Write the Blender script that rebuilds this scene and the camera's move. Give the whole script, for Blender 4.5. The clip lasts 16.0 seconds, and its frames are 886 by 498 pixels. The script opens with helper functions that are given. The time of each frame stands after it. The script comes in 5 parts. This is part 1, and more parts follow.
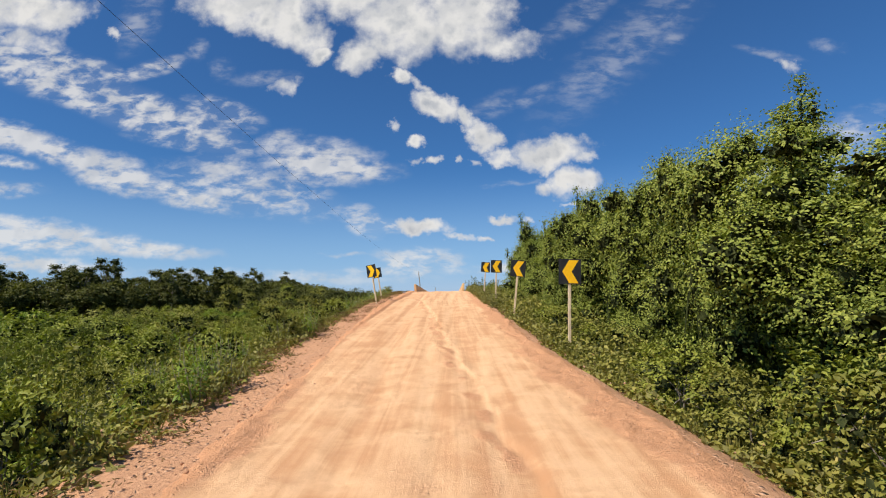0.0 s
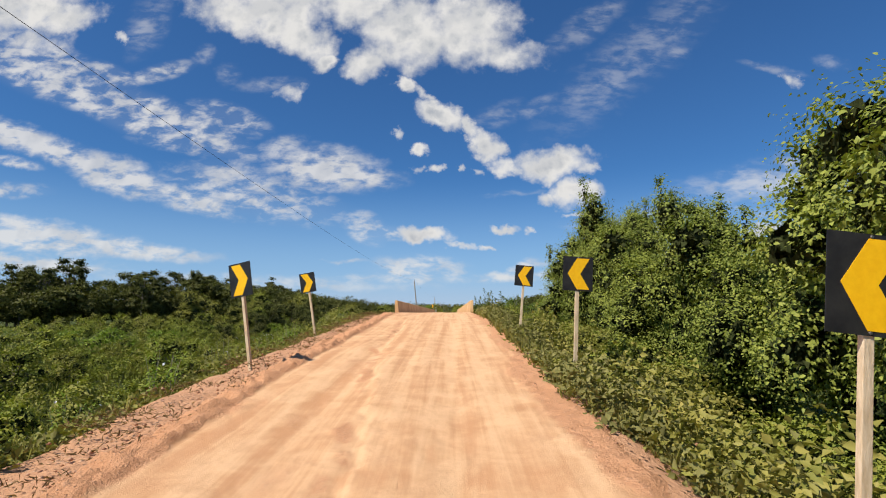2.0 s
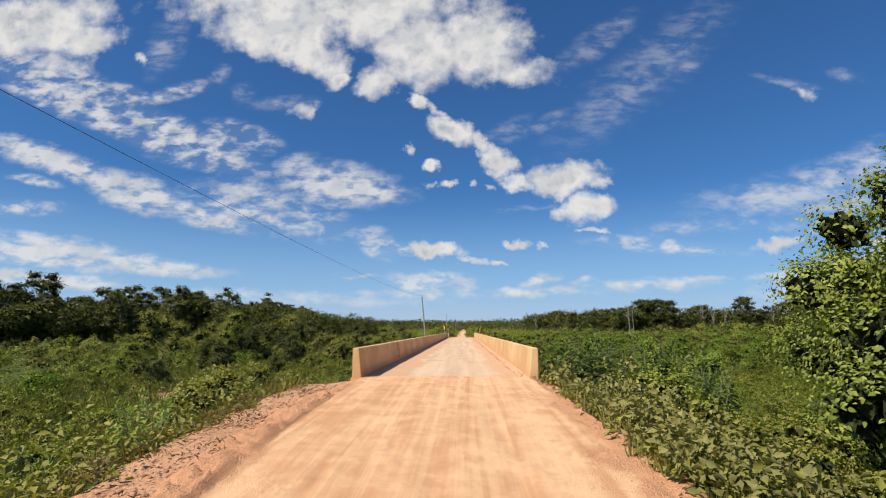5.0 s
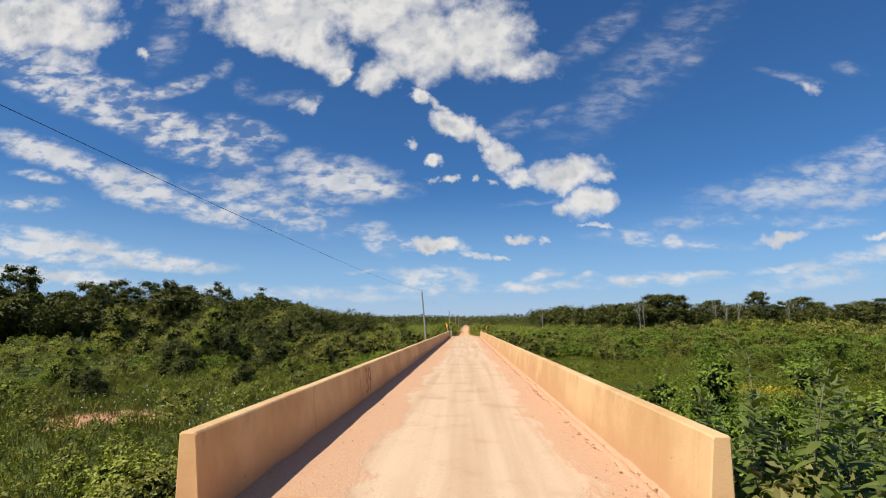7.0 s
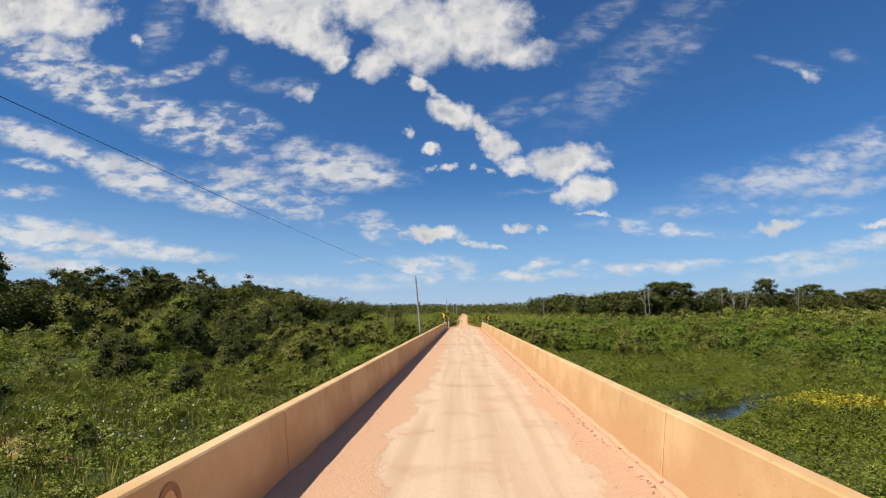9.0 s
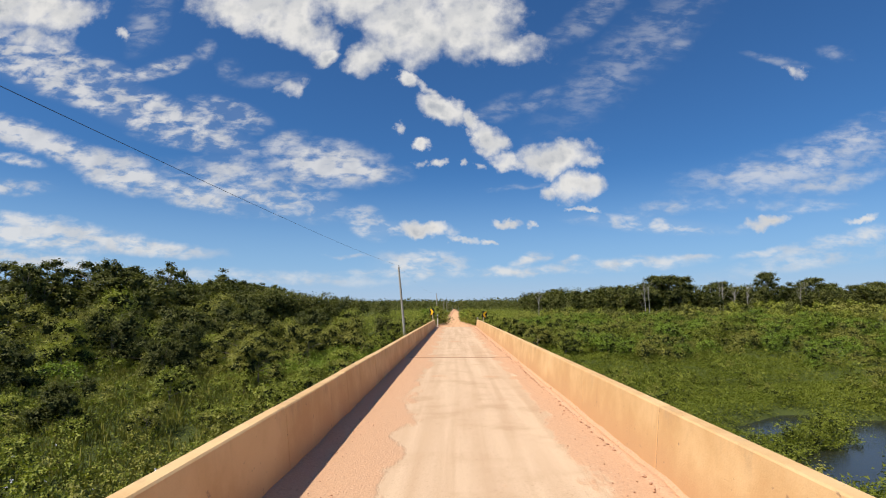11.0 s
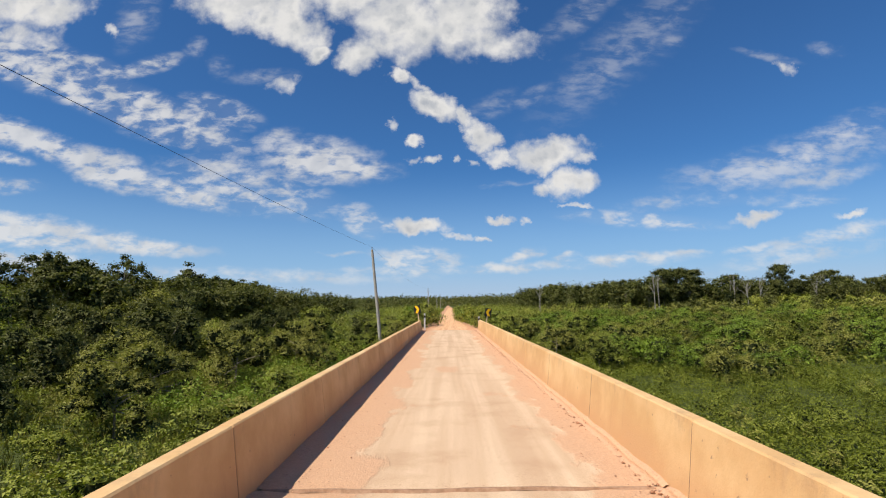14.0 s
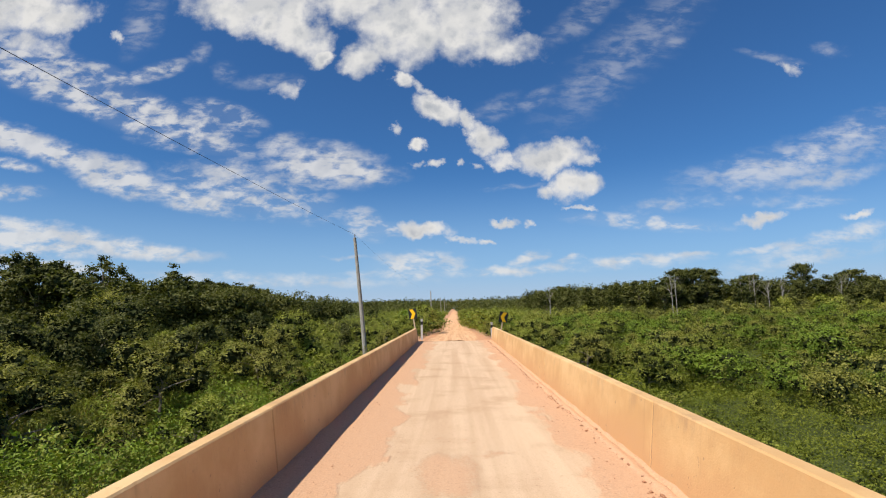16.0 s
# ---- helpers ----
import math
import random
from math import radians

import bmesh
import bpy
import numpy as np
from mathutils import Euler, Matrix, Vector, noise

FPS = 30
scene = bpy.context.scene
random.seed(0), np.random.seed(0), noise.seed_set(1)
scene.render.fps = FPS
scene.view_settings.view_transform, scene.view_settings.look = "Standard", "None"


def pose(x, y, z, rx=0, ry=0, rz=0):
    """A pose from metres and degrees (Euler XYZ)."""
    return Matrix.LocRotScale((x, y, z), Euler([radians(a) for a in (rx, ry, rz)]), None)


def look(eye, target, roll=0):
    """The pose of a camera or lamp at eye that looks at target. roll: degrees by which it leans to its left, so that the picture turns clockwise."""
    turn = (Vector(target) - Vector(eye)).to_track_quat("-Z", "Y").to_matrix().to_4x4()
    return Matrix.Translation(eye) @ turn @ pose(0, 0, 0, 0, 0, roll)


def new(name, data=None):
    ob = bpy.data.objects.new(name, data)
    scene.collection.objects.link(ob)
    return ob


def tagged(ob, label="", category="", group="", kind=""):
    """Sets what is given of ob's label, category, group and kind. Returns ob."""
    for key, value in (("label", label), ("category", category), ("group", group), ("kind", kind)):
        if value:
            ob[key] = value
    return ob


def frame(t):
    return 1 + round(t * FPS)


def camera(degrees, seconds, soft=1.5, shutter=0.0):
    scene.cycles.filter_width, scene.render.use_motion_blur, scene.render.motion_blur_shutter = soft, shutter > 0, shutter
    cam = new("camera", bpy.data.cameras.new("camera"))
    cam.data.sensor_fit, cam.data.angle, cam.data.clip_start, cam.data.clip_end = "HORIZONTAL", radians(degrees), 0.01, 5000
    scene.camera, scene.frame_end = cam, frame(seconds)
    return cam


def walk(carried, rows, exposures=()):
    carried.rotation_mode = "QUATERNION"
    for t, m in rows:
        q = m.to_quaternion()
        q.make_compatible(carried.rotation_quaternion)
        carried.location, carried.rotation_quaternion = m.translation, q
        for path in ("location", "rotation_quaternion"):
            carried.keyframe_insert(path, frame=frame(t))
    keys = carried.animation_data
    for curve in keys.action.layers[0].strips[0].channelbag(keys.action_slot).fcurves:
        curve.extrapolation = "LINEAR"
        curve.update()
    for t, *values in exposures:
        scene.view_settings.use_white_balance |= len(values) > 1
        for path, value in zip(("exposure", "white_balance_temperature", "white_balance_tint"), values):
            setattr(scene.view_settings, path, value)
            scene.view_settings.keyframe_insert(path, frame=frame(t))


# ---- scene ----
cam = camera(80.6, 16.0, soft=1.1)
PATH = [
    (0, (1.014, -46.853, -1.261), (0.988, -44.865, -1.045), -1.2),
    (0.5, (1.062, -42.142, -0.982), (1.038, -40.155, -0.756), -1.1),
    (1, (1.075, -37.838, -0.701), (1.047, -35.852, -0.467), -0.8),
    (1.5, (1.034, -33.786, -0.388), (1.007, -31.801, -0.146), -0.6),
    (2, (0.989, -30.140, -0.079), (0.958, -28.155, 0.169), -0.1),
    (2.5, (0.932, -26.799, 0.180), (0.891, -24.818, 0.454), -0.2),
    (3, (0.855, -23.645, 0.421), (0.803, -21.668, 0.720), -0.1),
    (3.5, (0.758, -20.662, 0.657), (0.693, -18.687, 0.965), -0.6),
    (4, (0.659, -17.910, 0.837), (0.595, -15.935, 1.147), -0.3),
    (6.5, (0.196, -6.389, 1.530), (0.111, -4.412, 1.821), -0.1),
    (7, (0.144, -4.426, 1.601), (0.059, -2.449, 1.888), -0.1),
    (7.5, (0.129, -2.392, 1.671), (0.043, -0.414, 1.954), -0),
    (8, (0.070, -0.268, 1.738), (-0.015, 1.711, 2.012), 0.1),
    (8.5, (-0.026, 1.869, 1.782), (-0.110, 3.849, 2.048), -0),
    (9, (-0.088, 4.118, 1.781), (-0.164, 6.102, 2.025), -0.2),
    (11.5, (-0.179, 16.682, 1.814), (-0.210, 18.669, 2.038), -0.6),
    (12, (-0.139, 19.212, 1.786), (-0.166, 21.200, 2.006), -0.9),
    (12.5, (-0.144, 21.645, 1.781), (-0.165, 23.633, 2.002), -0.4),
    (13, (-0.153, 24.083, 1.785), (-0.171, 26.071, 2.004), -0.9),
    (13.5, (-0.144, 26.400, 1.792), (-0.162, 28.389, 2.001), -0.3),
    (14, (-0.111, 28.657, 1.789), (-0.127, 30.645, 2.004), -0.8),
    (14.5, (-0.084, 30.930, 1.773), (-0.101, 32.918, 1.993), -0.9),
    (15, (-0.070, 33.188, 1.768), (-0.090, 35.176, 1.985), -1),
    (15.5, (-0.056, 35.422, 1.768), (-0.084, 37.408, 1.998), -0.9),
    (16, (-0.076, 37.751, 1.771), (-0.108, 39.738, 1.999), -1.1),
]
walk(cam, [(t, look(e, g, r)) for t, e, g, r in PATH])

# ---- world, sun, exposure ----
SUN_WAY = Vector((0.58, 0.47, -1.0)).normalized()
SUN_ELEV = math.asin(-SUN_WAY.z)
scene.view_settings.exposure = 0.3

HEAPED_TOP = [
    (-0.265, 0.701, 0.333, 0.120, -2, 1.05),
    (-0.393, 0.613, 0.154, 0.062, -14, 1.00),
    (-0.297, 0.561, 0.077, 0.052, -19, 1.00),
    (-0.258, 0.511, 0.030, 0.024, -1, 0.90),
    (-0.170, 0.504, 0.048, 0.046, -1, 1.00),
    (-0.082, 0.571, 0.121, 0.092, -1, 1.00),
    (0.025, 0.581, 0.120, 0.092, -1, 1.00),
    (0.101, 0.522, 0.096, 0.034, -6, 0.60),
    (-0.204, 0.632, 0.094, 0.056, -2, 0.95),
    (-0.915, 0.647, 0.186, 0.075, 10, 1.00),
    (-0.789, 0.608, 0.085, 0.041, 12, 0.90),
    (-0.858, 0.562, 0.098, 0.028, -6, 0.60),
    (-0.317, 0.446, 0.028, 0.019, 19, 0.65),
]
HEAPED_TRAIL = [
    (-0.093, 0.457, 0.027, 0.015, -29, 0.90),
    (-0.051, 0.438, 0.025, 0.011, -26, 0.60),
    (-0.022, 0.396, 0.059, 0.027, -23, 1.00),
    (0.039, 0.366, 0.029, 0.020, -36, 0.95),
    (0.075, 0.327, 0.038, 0.028, -31, 1.00),
    (0.104, 0.288, 0.033, 0.017, -11, 0.90),
    (0.055, 0.277, 0.015, 0.010, -1, 0.70),
    (0.206, 0.294, 0.081, 0.034, 3, 1.05),
    (0.268, 0.286, 0.026, 0.017, -1, 0.90),
    (0.245, 0.236, 0.058, 0.030, 3, 1.00),
    (0.179, 0.227, 0.024, 0.016, 4, 0.80),
    (0.254, 0.191, 0.032, 0.006, -1, 0.55),
]
HEAPED_SMALL = [
    (-0.062, 0.324, 0.022, 0.013, -1, 0.95),
    (-0.107, 0.358, 0.015, 0.012, 19, 0.75),
    (-0.031, 0.283, 0.017, 0.009, -1, 0.75),
    (0.017, 0.284, 0.009, 0.008, -1, 0.60),
    (-0.069, 0.284, 0.014, 0.007, -1, 0.50),
    (-0.054, 0.154, 0.057, 0.017, -9, 0.95),
    (0.017, 0.132, 0.033, 0.007, -5, 0.60),
    (0.066, 0.128, 0.014, 0.005, 0, 0.50),
    (0.105, 0.167, 0.025, 0.010, -1, 0.90),
    (0.145, 0.160, 0.010, 0.008, -21, 0.70),
    (0.677, 0.458, 0.020, 0.013, -31, 0.60),
    (0.584, 0.161, 0.052, 0.015, 11, 0.90),
    (-0.676, 0.560, 0.016, 0.010, -1, 0.55),
    (-0.846, 0.497, 0.024, 0.020, -1, 0.50),
    (0.770, 0.169, 0.035, 0.008, 7, 0.60),
]
STREAKS_LEFT = [
    (-0.250, 0.284, 0.124, 0.048, -5, 0.95),
    (-0.193, 0.269, 0.107, 0.027, -4, 0.90),
    (-0.336, 0.329, 0.046, 0.026, 19, 0.60),
    (-0.875, 0.355, 0.119, 0.031, -19, 1.00),
    (-0.765, 0.315, 0.130, 0.028, -23, 0.95),
    (-0.870, 0.301, 0.066, 0.011, -10, 0.80),
    (-0.650, 0.264, 0.134, 0.031, -16, 1.00),
    (-0.509, 0.223, 0.105, 0.025, -18, 1.00),
    (-0.693, 0.302, 0.117, 0.024, -16, 0.70),
    (-0.437, 0.277, 0.080, 0.035, -13, 0.60),
    (-0.379, 0.249, 0.052, 0.016, -11, 0.60),
]
STREAKS_LOW = [
    (-0.797, 0.147, 0.209, 0.032, -5, 0.95),
    (-0.634, 0.127, 0.188, 0.019, -7, 0.95),
    (-0.858, 0.180, 0.140, 0.017, -6, 0.70),
    (-0.851, 0.101, 0.220, 0.019, -3, 0.90),
    (-0.196, 0.102, 0.051, 0.004, -3, 0.50),
    (-0.372, 0.064, 0.311, 0.012, -2, 0.40),
    (-0.070, 0.091, 0.076, 0.017, -4, 0.60),
    (-0.130, 0.068, 0.098, 0.009, 0, 0.45),
    (0.146, 0.092, 0.041, 0.012, 15, 0.80),
    (0.114, 0.069, 0.139, 0.010, 2, 0.65),
    (0.332, 0.082, 0.142, 0.015, 4, 0.70),
    (0.449, 0.095, 0.048, 0.006, 5, 0.55),
    (0.226, 0.089, 0.030, 0.008, 5, 0.60),
]
STREAKS_RIGHT = [
    (0.661, 0.269, 0.205, 0.040, 13, 0.45),
    (0.771, 0.316, 0.105, 0.034, 23, 0.40),
    (0.564, 0.248, 0.116, 0.024, 5, 0.36),
    (0.731, 0.235, 0.094, 0.020, 11, 0.47),
    (0.412, 0.190, 0.066, 0.014, 5, 0.45),
    (0.550, 0.195, 0.147, 0.009, 2, 0.25),
    (0.691, 0.189, 0.064, 0.009, 6, 0.40),
    (0.720, 0.118, 0.134, 0.016, 14, 0.58),
    (0.600, 0.103, 0.068, 0.007, 7, 0.43),
    (0.666, 0.084, 0.165, 0.017, 8, 0.40),
    (0.786, 0.133, 0.047, 0.021, 11, 0.58),
]
WISPS = [
    (0.364, 0.506, 0.127, 0.031, 41, 0.08),
    (0.278, 0.583, 0.068, 0.019, 33, 0.14),
    (0.294, 0.443, 0.066, 0.023, 19, 0.13),
    (0.098, 0.394, 0.036, 0.016, 24, 0.14),
    (0.171, 0.412, 0.030, 0.011, 27, 0.16),
    (0.459, 0.522, 0.018, 0.010, -1, 0.14),
    (-0.364, 0.460, 0.047, 0.012, 4, 0.20),
    (-0.446, 0.481, 0.020, 0.018, -1, 0.18),
    (-0.503, 0.521, 0.015, 0.017, -1, 0.18),
    (-0.624, 0.589, 0.029, 0.050, -21, 0.18),
    (0.642, 0.484, 0.043, 0.007, -15, 0.17),
    (0.756, 0.497, 0.021, 0.009, -11, 0.12),
    (0.123, 0.236, 0.044, 0.004, 7, 0.15),
]
FLECKS = [
    (-0.840, 0.503, 0.164, 0.052, -23, 1.00),
    (-0.746, 0.452, 0.114, 0.037, -29, 0.90),
    (-0.624, 0.402, 0.141, 0.041, -21, 0.90),
    (-0.523, 0.372, 0.111, 0.029, -23, 0.65),
    (-0.689, 0.482, 0.050, 0.020, -26, 0.70),
    (-0.448, 0.390, 0.065, 0.024, -16, 0.45),
    (-0.497, 0.331, 0.104, 0.014, -9, 0.40),
    (-0.588, 0.489, 0.052, 0.015, 15, 0.50),
    (-0.065, 0.083, 0.076, 0.024, 0, 0.50),
    (-0.166, 0.167, 0.038, 0.025, -31, 0.60),
    (-0.131, 0.156, 0.051, 0.012, -1, 0.50),
    (0.378, 0.158, 0.106, 0.011, -5, 0.30),
    (-0.390, 0.234, 0.136, 0.034, -13, 0.40),
    (-0.900, 0.246, 0.071, 0.012, -1, 0.30),
]


class Nodes:
    """Short hand for building node trees."""

    def __init__(self, tree):
        self.t = tree

    def add(self, kind, **props):
        n = self.t.nodes.new(kind)
        for k, v in props.items():
            setattr(n, k, v)
        return n

    def put(self, socket, value):
        if hasattr(value, "is_linked"):
            self.t.links.new(value, socket)
        elif value is not None:
            socket.default_value = value

    def math(self, op, a, b=None, c=None, clamp=False):
        n = self.add("ShaderNodeMath", operation=op, use_clamp=clamp)
        for s, v in zip(n.inputs, (a, b, c)):
            self.put(s, v)
        return n.outputs[0]

    def ramp01(self, v, lo, hi, a=0.0, b=1.0, smooth=True):
        n = self.add("ShaderNodeMapRange", interpolation_type="SMOOTHSTEP" if smooth else "LINEAR")
        for s, x in zip(n.inputs[:5], (v, lo, hi, a, b)):
            self.put(s, x)
        return n.outputs[0]

    def noise(self, vec, scale, detail=4.0, rough=0.5, dist=0.0):
        n = self.add("ShaderNodeTexNoise")
        self.put(n.inputs["Vector"], vec)
        for k, v in (("Scale", scale), ("Detail", detail), ("Roughness", rough), ("Distortion", dist)):
            n.inputs[k].default_value = v
        return n.outputs[0]

    def mapping(self, vec, loc=(0, 0, 0), rot=(0, 0, 0), scale=(1, 1, 1), kind="POINT"):
        n = self.add("ShaderNodeMapping", vector_type=kind)
        self.put(n.inputs["Vector"], vec)
        n.inputs["Location"].default_value, n.inputs["Rotation"].default_value, n.inputs["Scale"].default_value = loc, rot, scale
        return n.outputs[0]

    def mix(self, f, a, b, blend="MIX"):
        n = self.add("ShaderNodeMix", data_type="RGBA", blend_type=blend)
        for s, v in ((n.inputs[0], f), (n.inputs[6], a), (n.inputs[7], b)):
            self.put(s, (*v, 1.0) if isinstance(v, tuple) and len(v) == 3 else v)
        return n.outputs[2]

    def ramp(self, f, stops):
        n = self.add("ShaderNodeValToRGB")
        self.put(n.inputs[0], f)
        e = n.color_ramp.elements
        while len(e) < len(stops):
            e.new(0.5)
        for el, (p, c) in zip(e, stops):
            el.position, el.color = p, (*c, 1.0)
        return n.outputs[0]


def build_world():
    w = bpy.data.worlds.new("sky")
    scene.world = w
    w.use_nodes = True
    w.node_tree.nodes.clear()
    N = Nodes(w.node_tree)
    sky = N.add("ShaderNodeTexSky", sky_type="NISHITA", sun_disc=False)
    sky.sun_elevation = SUN_ELEV
    sky.sun_rotation = math.atan2(-SUN_WAY.x, -SUN_WAY.y)
    sky.air_density, sky.dust_density, sky.ozone_density = 1.0, 0.5, 2.5
    vec = N.add("ShaderNodeTexCoord").outputs["Generated"]
    xyz = N.add("ShaderNodeSeparateXYZ")
    N.put(xyz.inputs[0], vec)
    ahead = N.math("MAXIMUM", xyz.outputs[1], 0.05)
    comb = N.add("ShaderNodeCombineXYZ")
    N.put(comb.inputs[0], N.math("DIVIDE", xyz.outputs[0], ahead))
    N.put(comb.inputs[1], N.math("DIVIDE", xyz.outputs[2], ahead))
    p = comb.outputs[0]
    front = N.ramp01(xyz.outputs[1], 0.05, 0.3)

    wob = N.add("ShaderNodeTexNoise")
    N.put(wob.inputs["Vector"], p)
    wob.inputs["Scale"].default_value, wob.inputs["Detail"].default_value, wob.inputs["Roughness"].default_value = 15.0, 5.0, 0.62
    wv = N.add("ShaderNodeVectorMath", operation="MULTIPLY_ADD")
    N.put(wv.inputs[0], wob.outputs["Color"])
    wv.inputs[1].default_value, wv.inputs[2].default_value = (0.085, 0.065, 0.0), (-0.0425, -0.0325, 0.0)
    wp = N.add("ShaderNodeVectorMath", operation="ADD")
    N.put(wp.inputs[0], p), N.put(wp.inputs[1], wv.outputs[0])
    warped = wp.outputs[0]

    def masks(spots, p):
        """The highest of many soft oval spots; the third axis carries the result from one to the next."""
        flat = N.add("ShaderNodeSeparateXYZ")
        N.put(flat.inputs[0], p)
        top = -0.9
        for u, v, ru, rv, rot, power in spots:
            c = N.add("ShaderNodeCombineXYZ")
            N.put(c.inputs[0], flat.outputs[0]), N.put(c.inputs[1], flat.outputs[1]), N.put(c.inputs[2], top)
            q = N.add("ShaderNodeSeparateXYZ")
            N.put(q.inputs[0], N.mapping(c.outputs[0], (u, v, 0), (0, 0, radians(rot)), (ru, rv, 1), "TEXTURE"))
            away = N.math("MULTIPLY_ADD", q.outputs[1], q.outputs[1], N.math("MULTIPLY", q.outputs[0], q.outputs[0]))
            top = N.math("MAXIMUM", q.outputs[2], N.math("MULTIPLY_ADD", away, -power, power))
        return top

    # heaped clouds
    n1 = N.noise(p, 9.0, 3.0, 0.55)
    n2 = N.noise(p, 17.0, 9.0, 0.58)
    s2 = N.noise(N.mapping(p, (-0.014, 0.026, 0)), 12.0, 3.5, 0.50)
    heap = masks(HEAPED_TOP + HEAPED_TRAIL + HEAPED_SMALL, warped)
    ragged = N.math("ADD", N.math("MULTIPLY", n1, 0.8), N.math("MULTIPLY", n2, 2.4))
    dens = N.math("ADD", N.math("SUBTRACT", ragged, 1.72), heap)
    cum = N.ramp01(dens, -0.42, 0.85)
    lit = N.ramp01(N.math("SUBTRACT", N.noise(p, 12.0, 4.5, 0.52), s2), -0.12, 0.10)
    thick = N.ramp01(dens, 0.65, 1.35)
    belly = N.math("MULTIPLY", thick, N.ramp01(n1, 0.38, 0.62, 0.20, 0.62))
    shade = N.math("SUBTRACT", N.math("MULTIPLY_ADD", lit, 0.30, 0.70), belly)
    # thin streaked clouds
    falling = N.noise(N.mapping(p, (0, 0, 0), (0, 0, radians(18)), (4.0, 21.0, 1)), 1.0, 7.0, 0.58, 0.15)
    rising = N.noise(N.mapping(p, (0, 0, 0), (0, 0, radians(-13)), (3.2, 21.0, 1)), 1.0, 7.0, 0.58, 0.15)
    across = N.add("ShaderNodeMix")
    N.put(across.inputs[0], N.ramp01(comb.inputs[0].links[0].from_socket, 0.0, 0.5)), N.put(across.inputs[2], falling), N.put(across.inputs[3], rising)
    streak = across.outputs[0]
    fleck = N.noise(N.mapping(p, (3, 0, 0), (0, 0, radians(24)), (22.0, 50.0, 1)), 1.0, 6.0, 0.58, 0.2)
    soft = N.math("ADD", N.math("MULTIPLY", streak, 0.36), N.math("MULTIPLY", fleck, 0.64))
    half = N.add("ShaderNodeVectorMath", operation="MULTIPLY_ADD")
    N.put(half.inputs[0], wv.outputs[0]), N.put(half.inputs[2], p)
    half.inputs[1].default_value = (0.8, 0.5, 0.0)
    field = masks(STREAKS_LEFT + STREAKS_LOW + STREAKS_RIGHT + WISPS, half.outputs[0])
    body = N.ramp01(field, -0.45, 1.1)
    cir = N.math("MULTIPLY", body, N.ramp01(N.math("MULTIPLY_ADD", field, 0.07, soft), 0.41, 0.64, 0.08, 1.05))
    # small mottled flecks
    dots = N.noise(N.mapping(p, (7, 2, 0), (0, 0, radians(28)), (20.0, 42.0, 1)), 1.0, 6.0, 0.58, 0.25)
    patchf = masks(FLECKS, p)
    dots = N.math("MULTIPLY", N.ramp01(patchf, -0.8, 0.5), N.ramp01(N.math("MULTIPLY_ADD", patchf, 0.07, dots), 0.44, 0.68, 0.07, 0.80))
    cir = N.math("MINIMUM", N.math("MAXIMUM", cir, dots), 0.80)
    cover = N.math("MULTIPLY", N.math("MAXIMUM", cum, cir), front)
    # the rest of the sky, out of the view
    plane = N.add("ShaderNodeVectorMath", operation="DIVIDE")
    N.put(plane.inputs[0], vec)
    up = N.add("ShaderNodeCombineXYZ")
    zz = N.math("ADD", N.math("MAXIMUM", xyz.outputs[2], 0.0), 0.12)
    for s in up.inputs:
        N.put(s, zz)
    N.put(plane.inputs[1], up.outputs[0])
    far = N.ramp01(N.noise(plane.outputs[0], 1.4, 7.0, 0.6, 0.3), 0.56, 0.8)
    rest = N.math("MULTIPLY", N.math("MULTIPLY", far, N.math("SUBTRACT", 1.0, front)), 0.8)
    cover = N.math("MAXIMUM", cover, rest, clamp=True)
    cloud = N.mix(shade, (0.34, 0.40, 0.50), (1.0, 0.98, 0.95))
    tint = N.mix(1.0, sky.outputs[0], (0.52, 1.03, 1.56), "MULTIPLY")
    haze = N.math("MULTIPLY", N.ramp01(xyz.outputs[2], 0.27, -0.04), 0.9)
    tint = N.mix(haze, tint, (5.5, 8.5, 12.6))
    tint = N.mix(N.ramp01(xyz.outputs[2], 0.085, -0.01, 0.0, 0.75), tint, (7.3, 8.9, 11.0))
    bg_sky, bg_cloud = N.add("ShaderNodeBackground"), N.add("ShaderNodeBackground")
    N.put(bg_sky.inputs[0], tint)
    bg_sky.inputs[1].default_value = 0.053
    N.put(bg_cloud.inputs[0], cloud)
    bg_cloud.inputs[1].default_value = 0.65
    blend = N.add("ShaderNodeMixShader")
    N.put(blend.inputs[0], cover), N.put(blend.inputs[1], bg_sky.outputs[0]), N.put(blend.inputs[2], bg_cloud.outputs[0])
    out = N.add("ShaderNodeOutputWorld")
    N.put(out.inputs[0], blend.outputs[0])


build_world()
sun = new("sun", bpy.data.lights.new("sun", "SUN"))
sun.data.energy, sun.data.angle, sun.data.color = 4.6, radians(0.53), (1.0, 0.94, 0.85)
sun.matrix_world = look((0, 0, 60), Vector((0, 0, 60)) + SUN_WAY)

# ---- materials ----


def material(name, rough=0.8, spec=0.3):
    m = bpy.data.materials.new(name)
    m.use_nodes = True
    m.node_tree.nodes.clear()
    N = Nodes(m.node_tree)
    b = N.add("ShaderNodeBsdfPrincipled")
    b.inputs["Roughness"].default_value, b.inputs["Specular IOR Level"].default_value = rough, spec
    out = N.add("ShaderNodeOutputMaterial")
    N.put(out.inputs[0], b.outputs[0])
    pos = N.add("ShaderNodeTexCoord").outputs["Object"]
    return m, N, b, pos, out


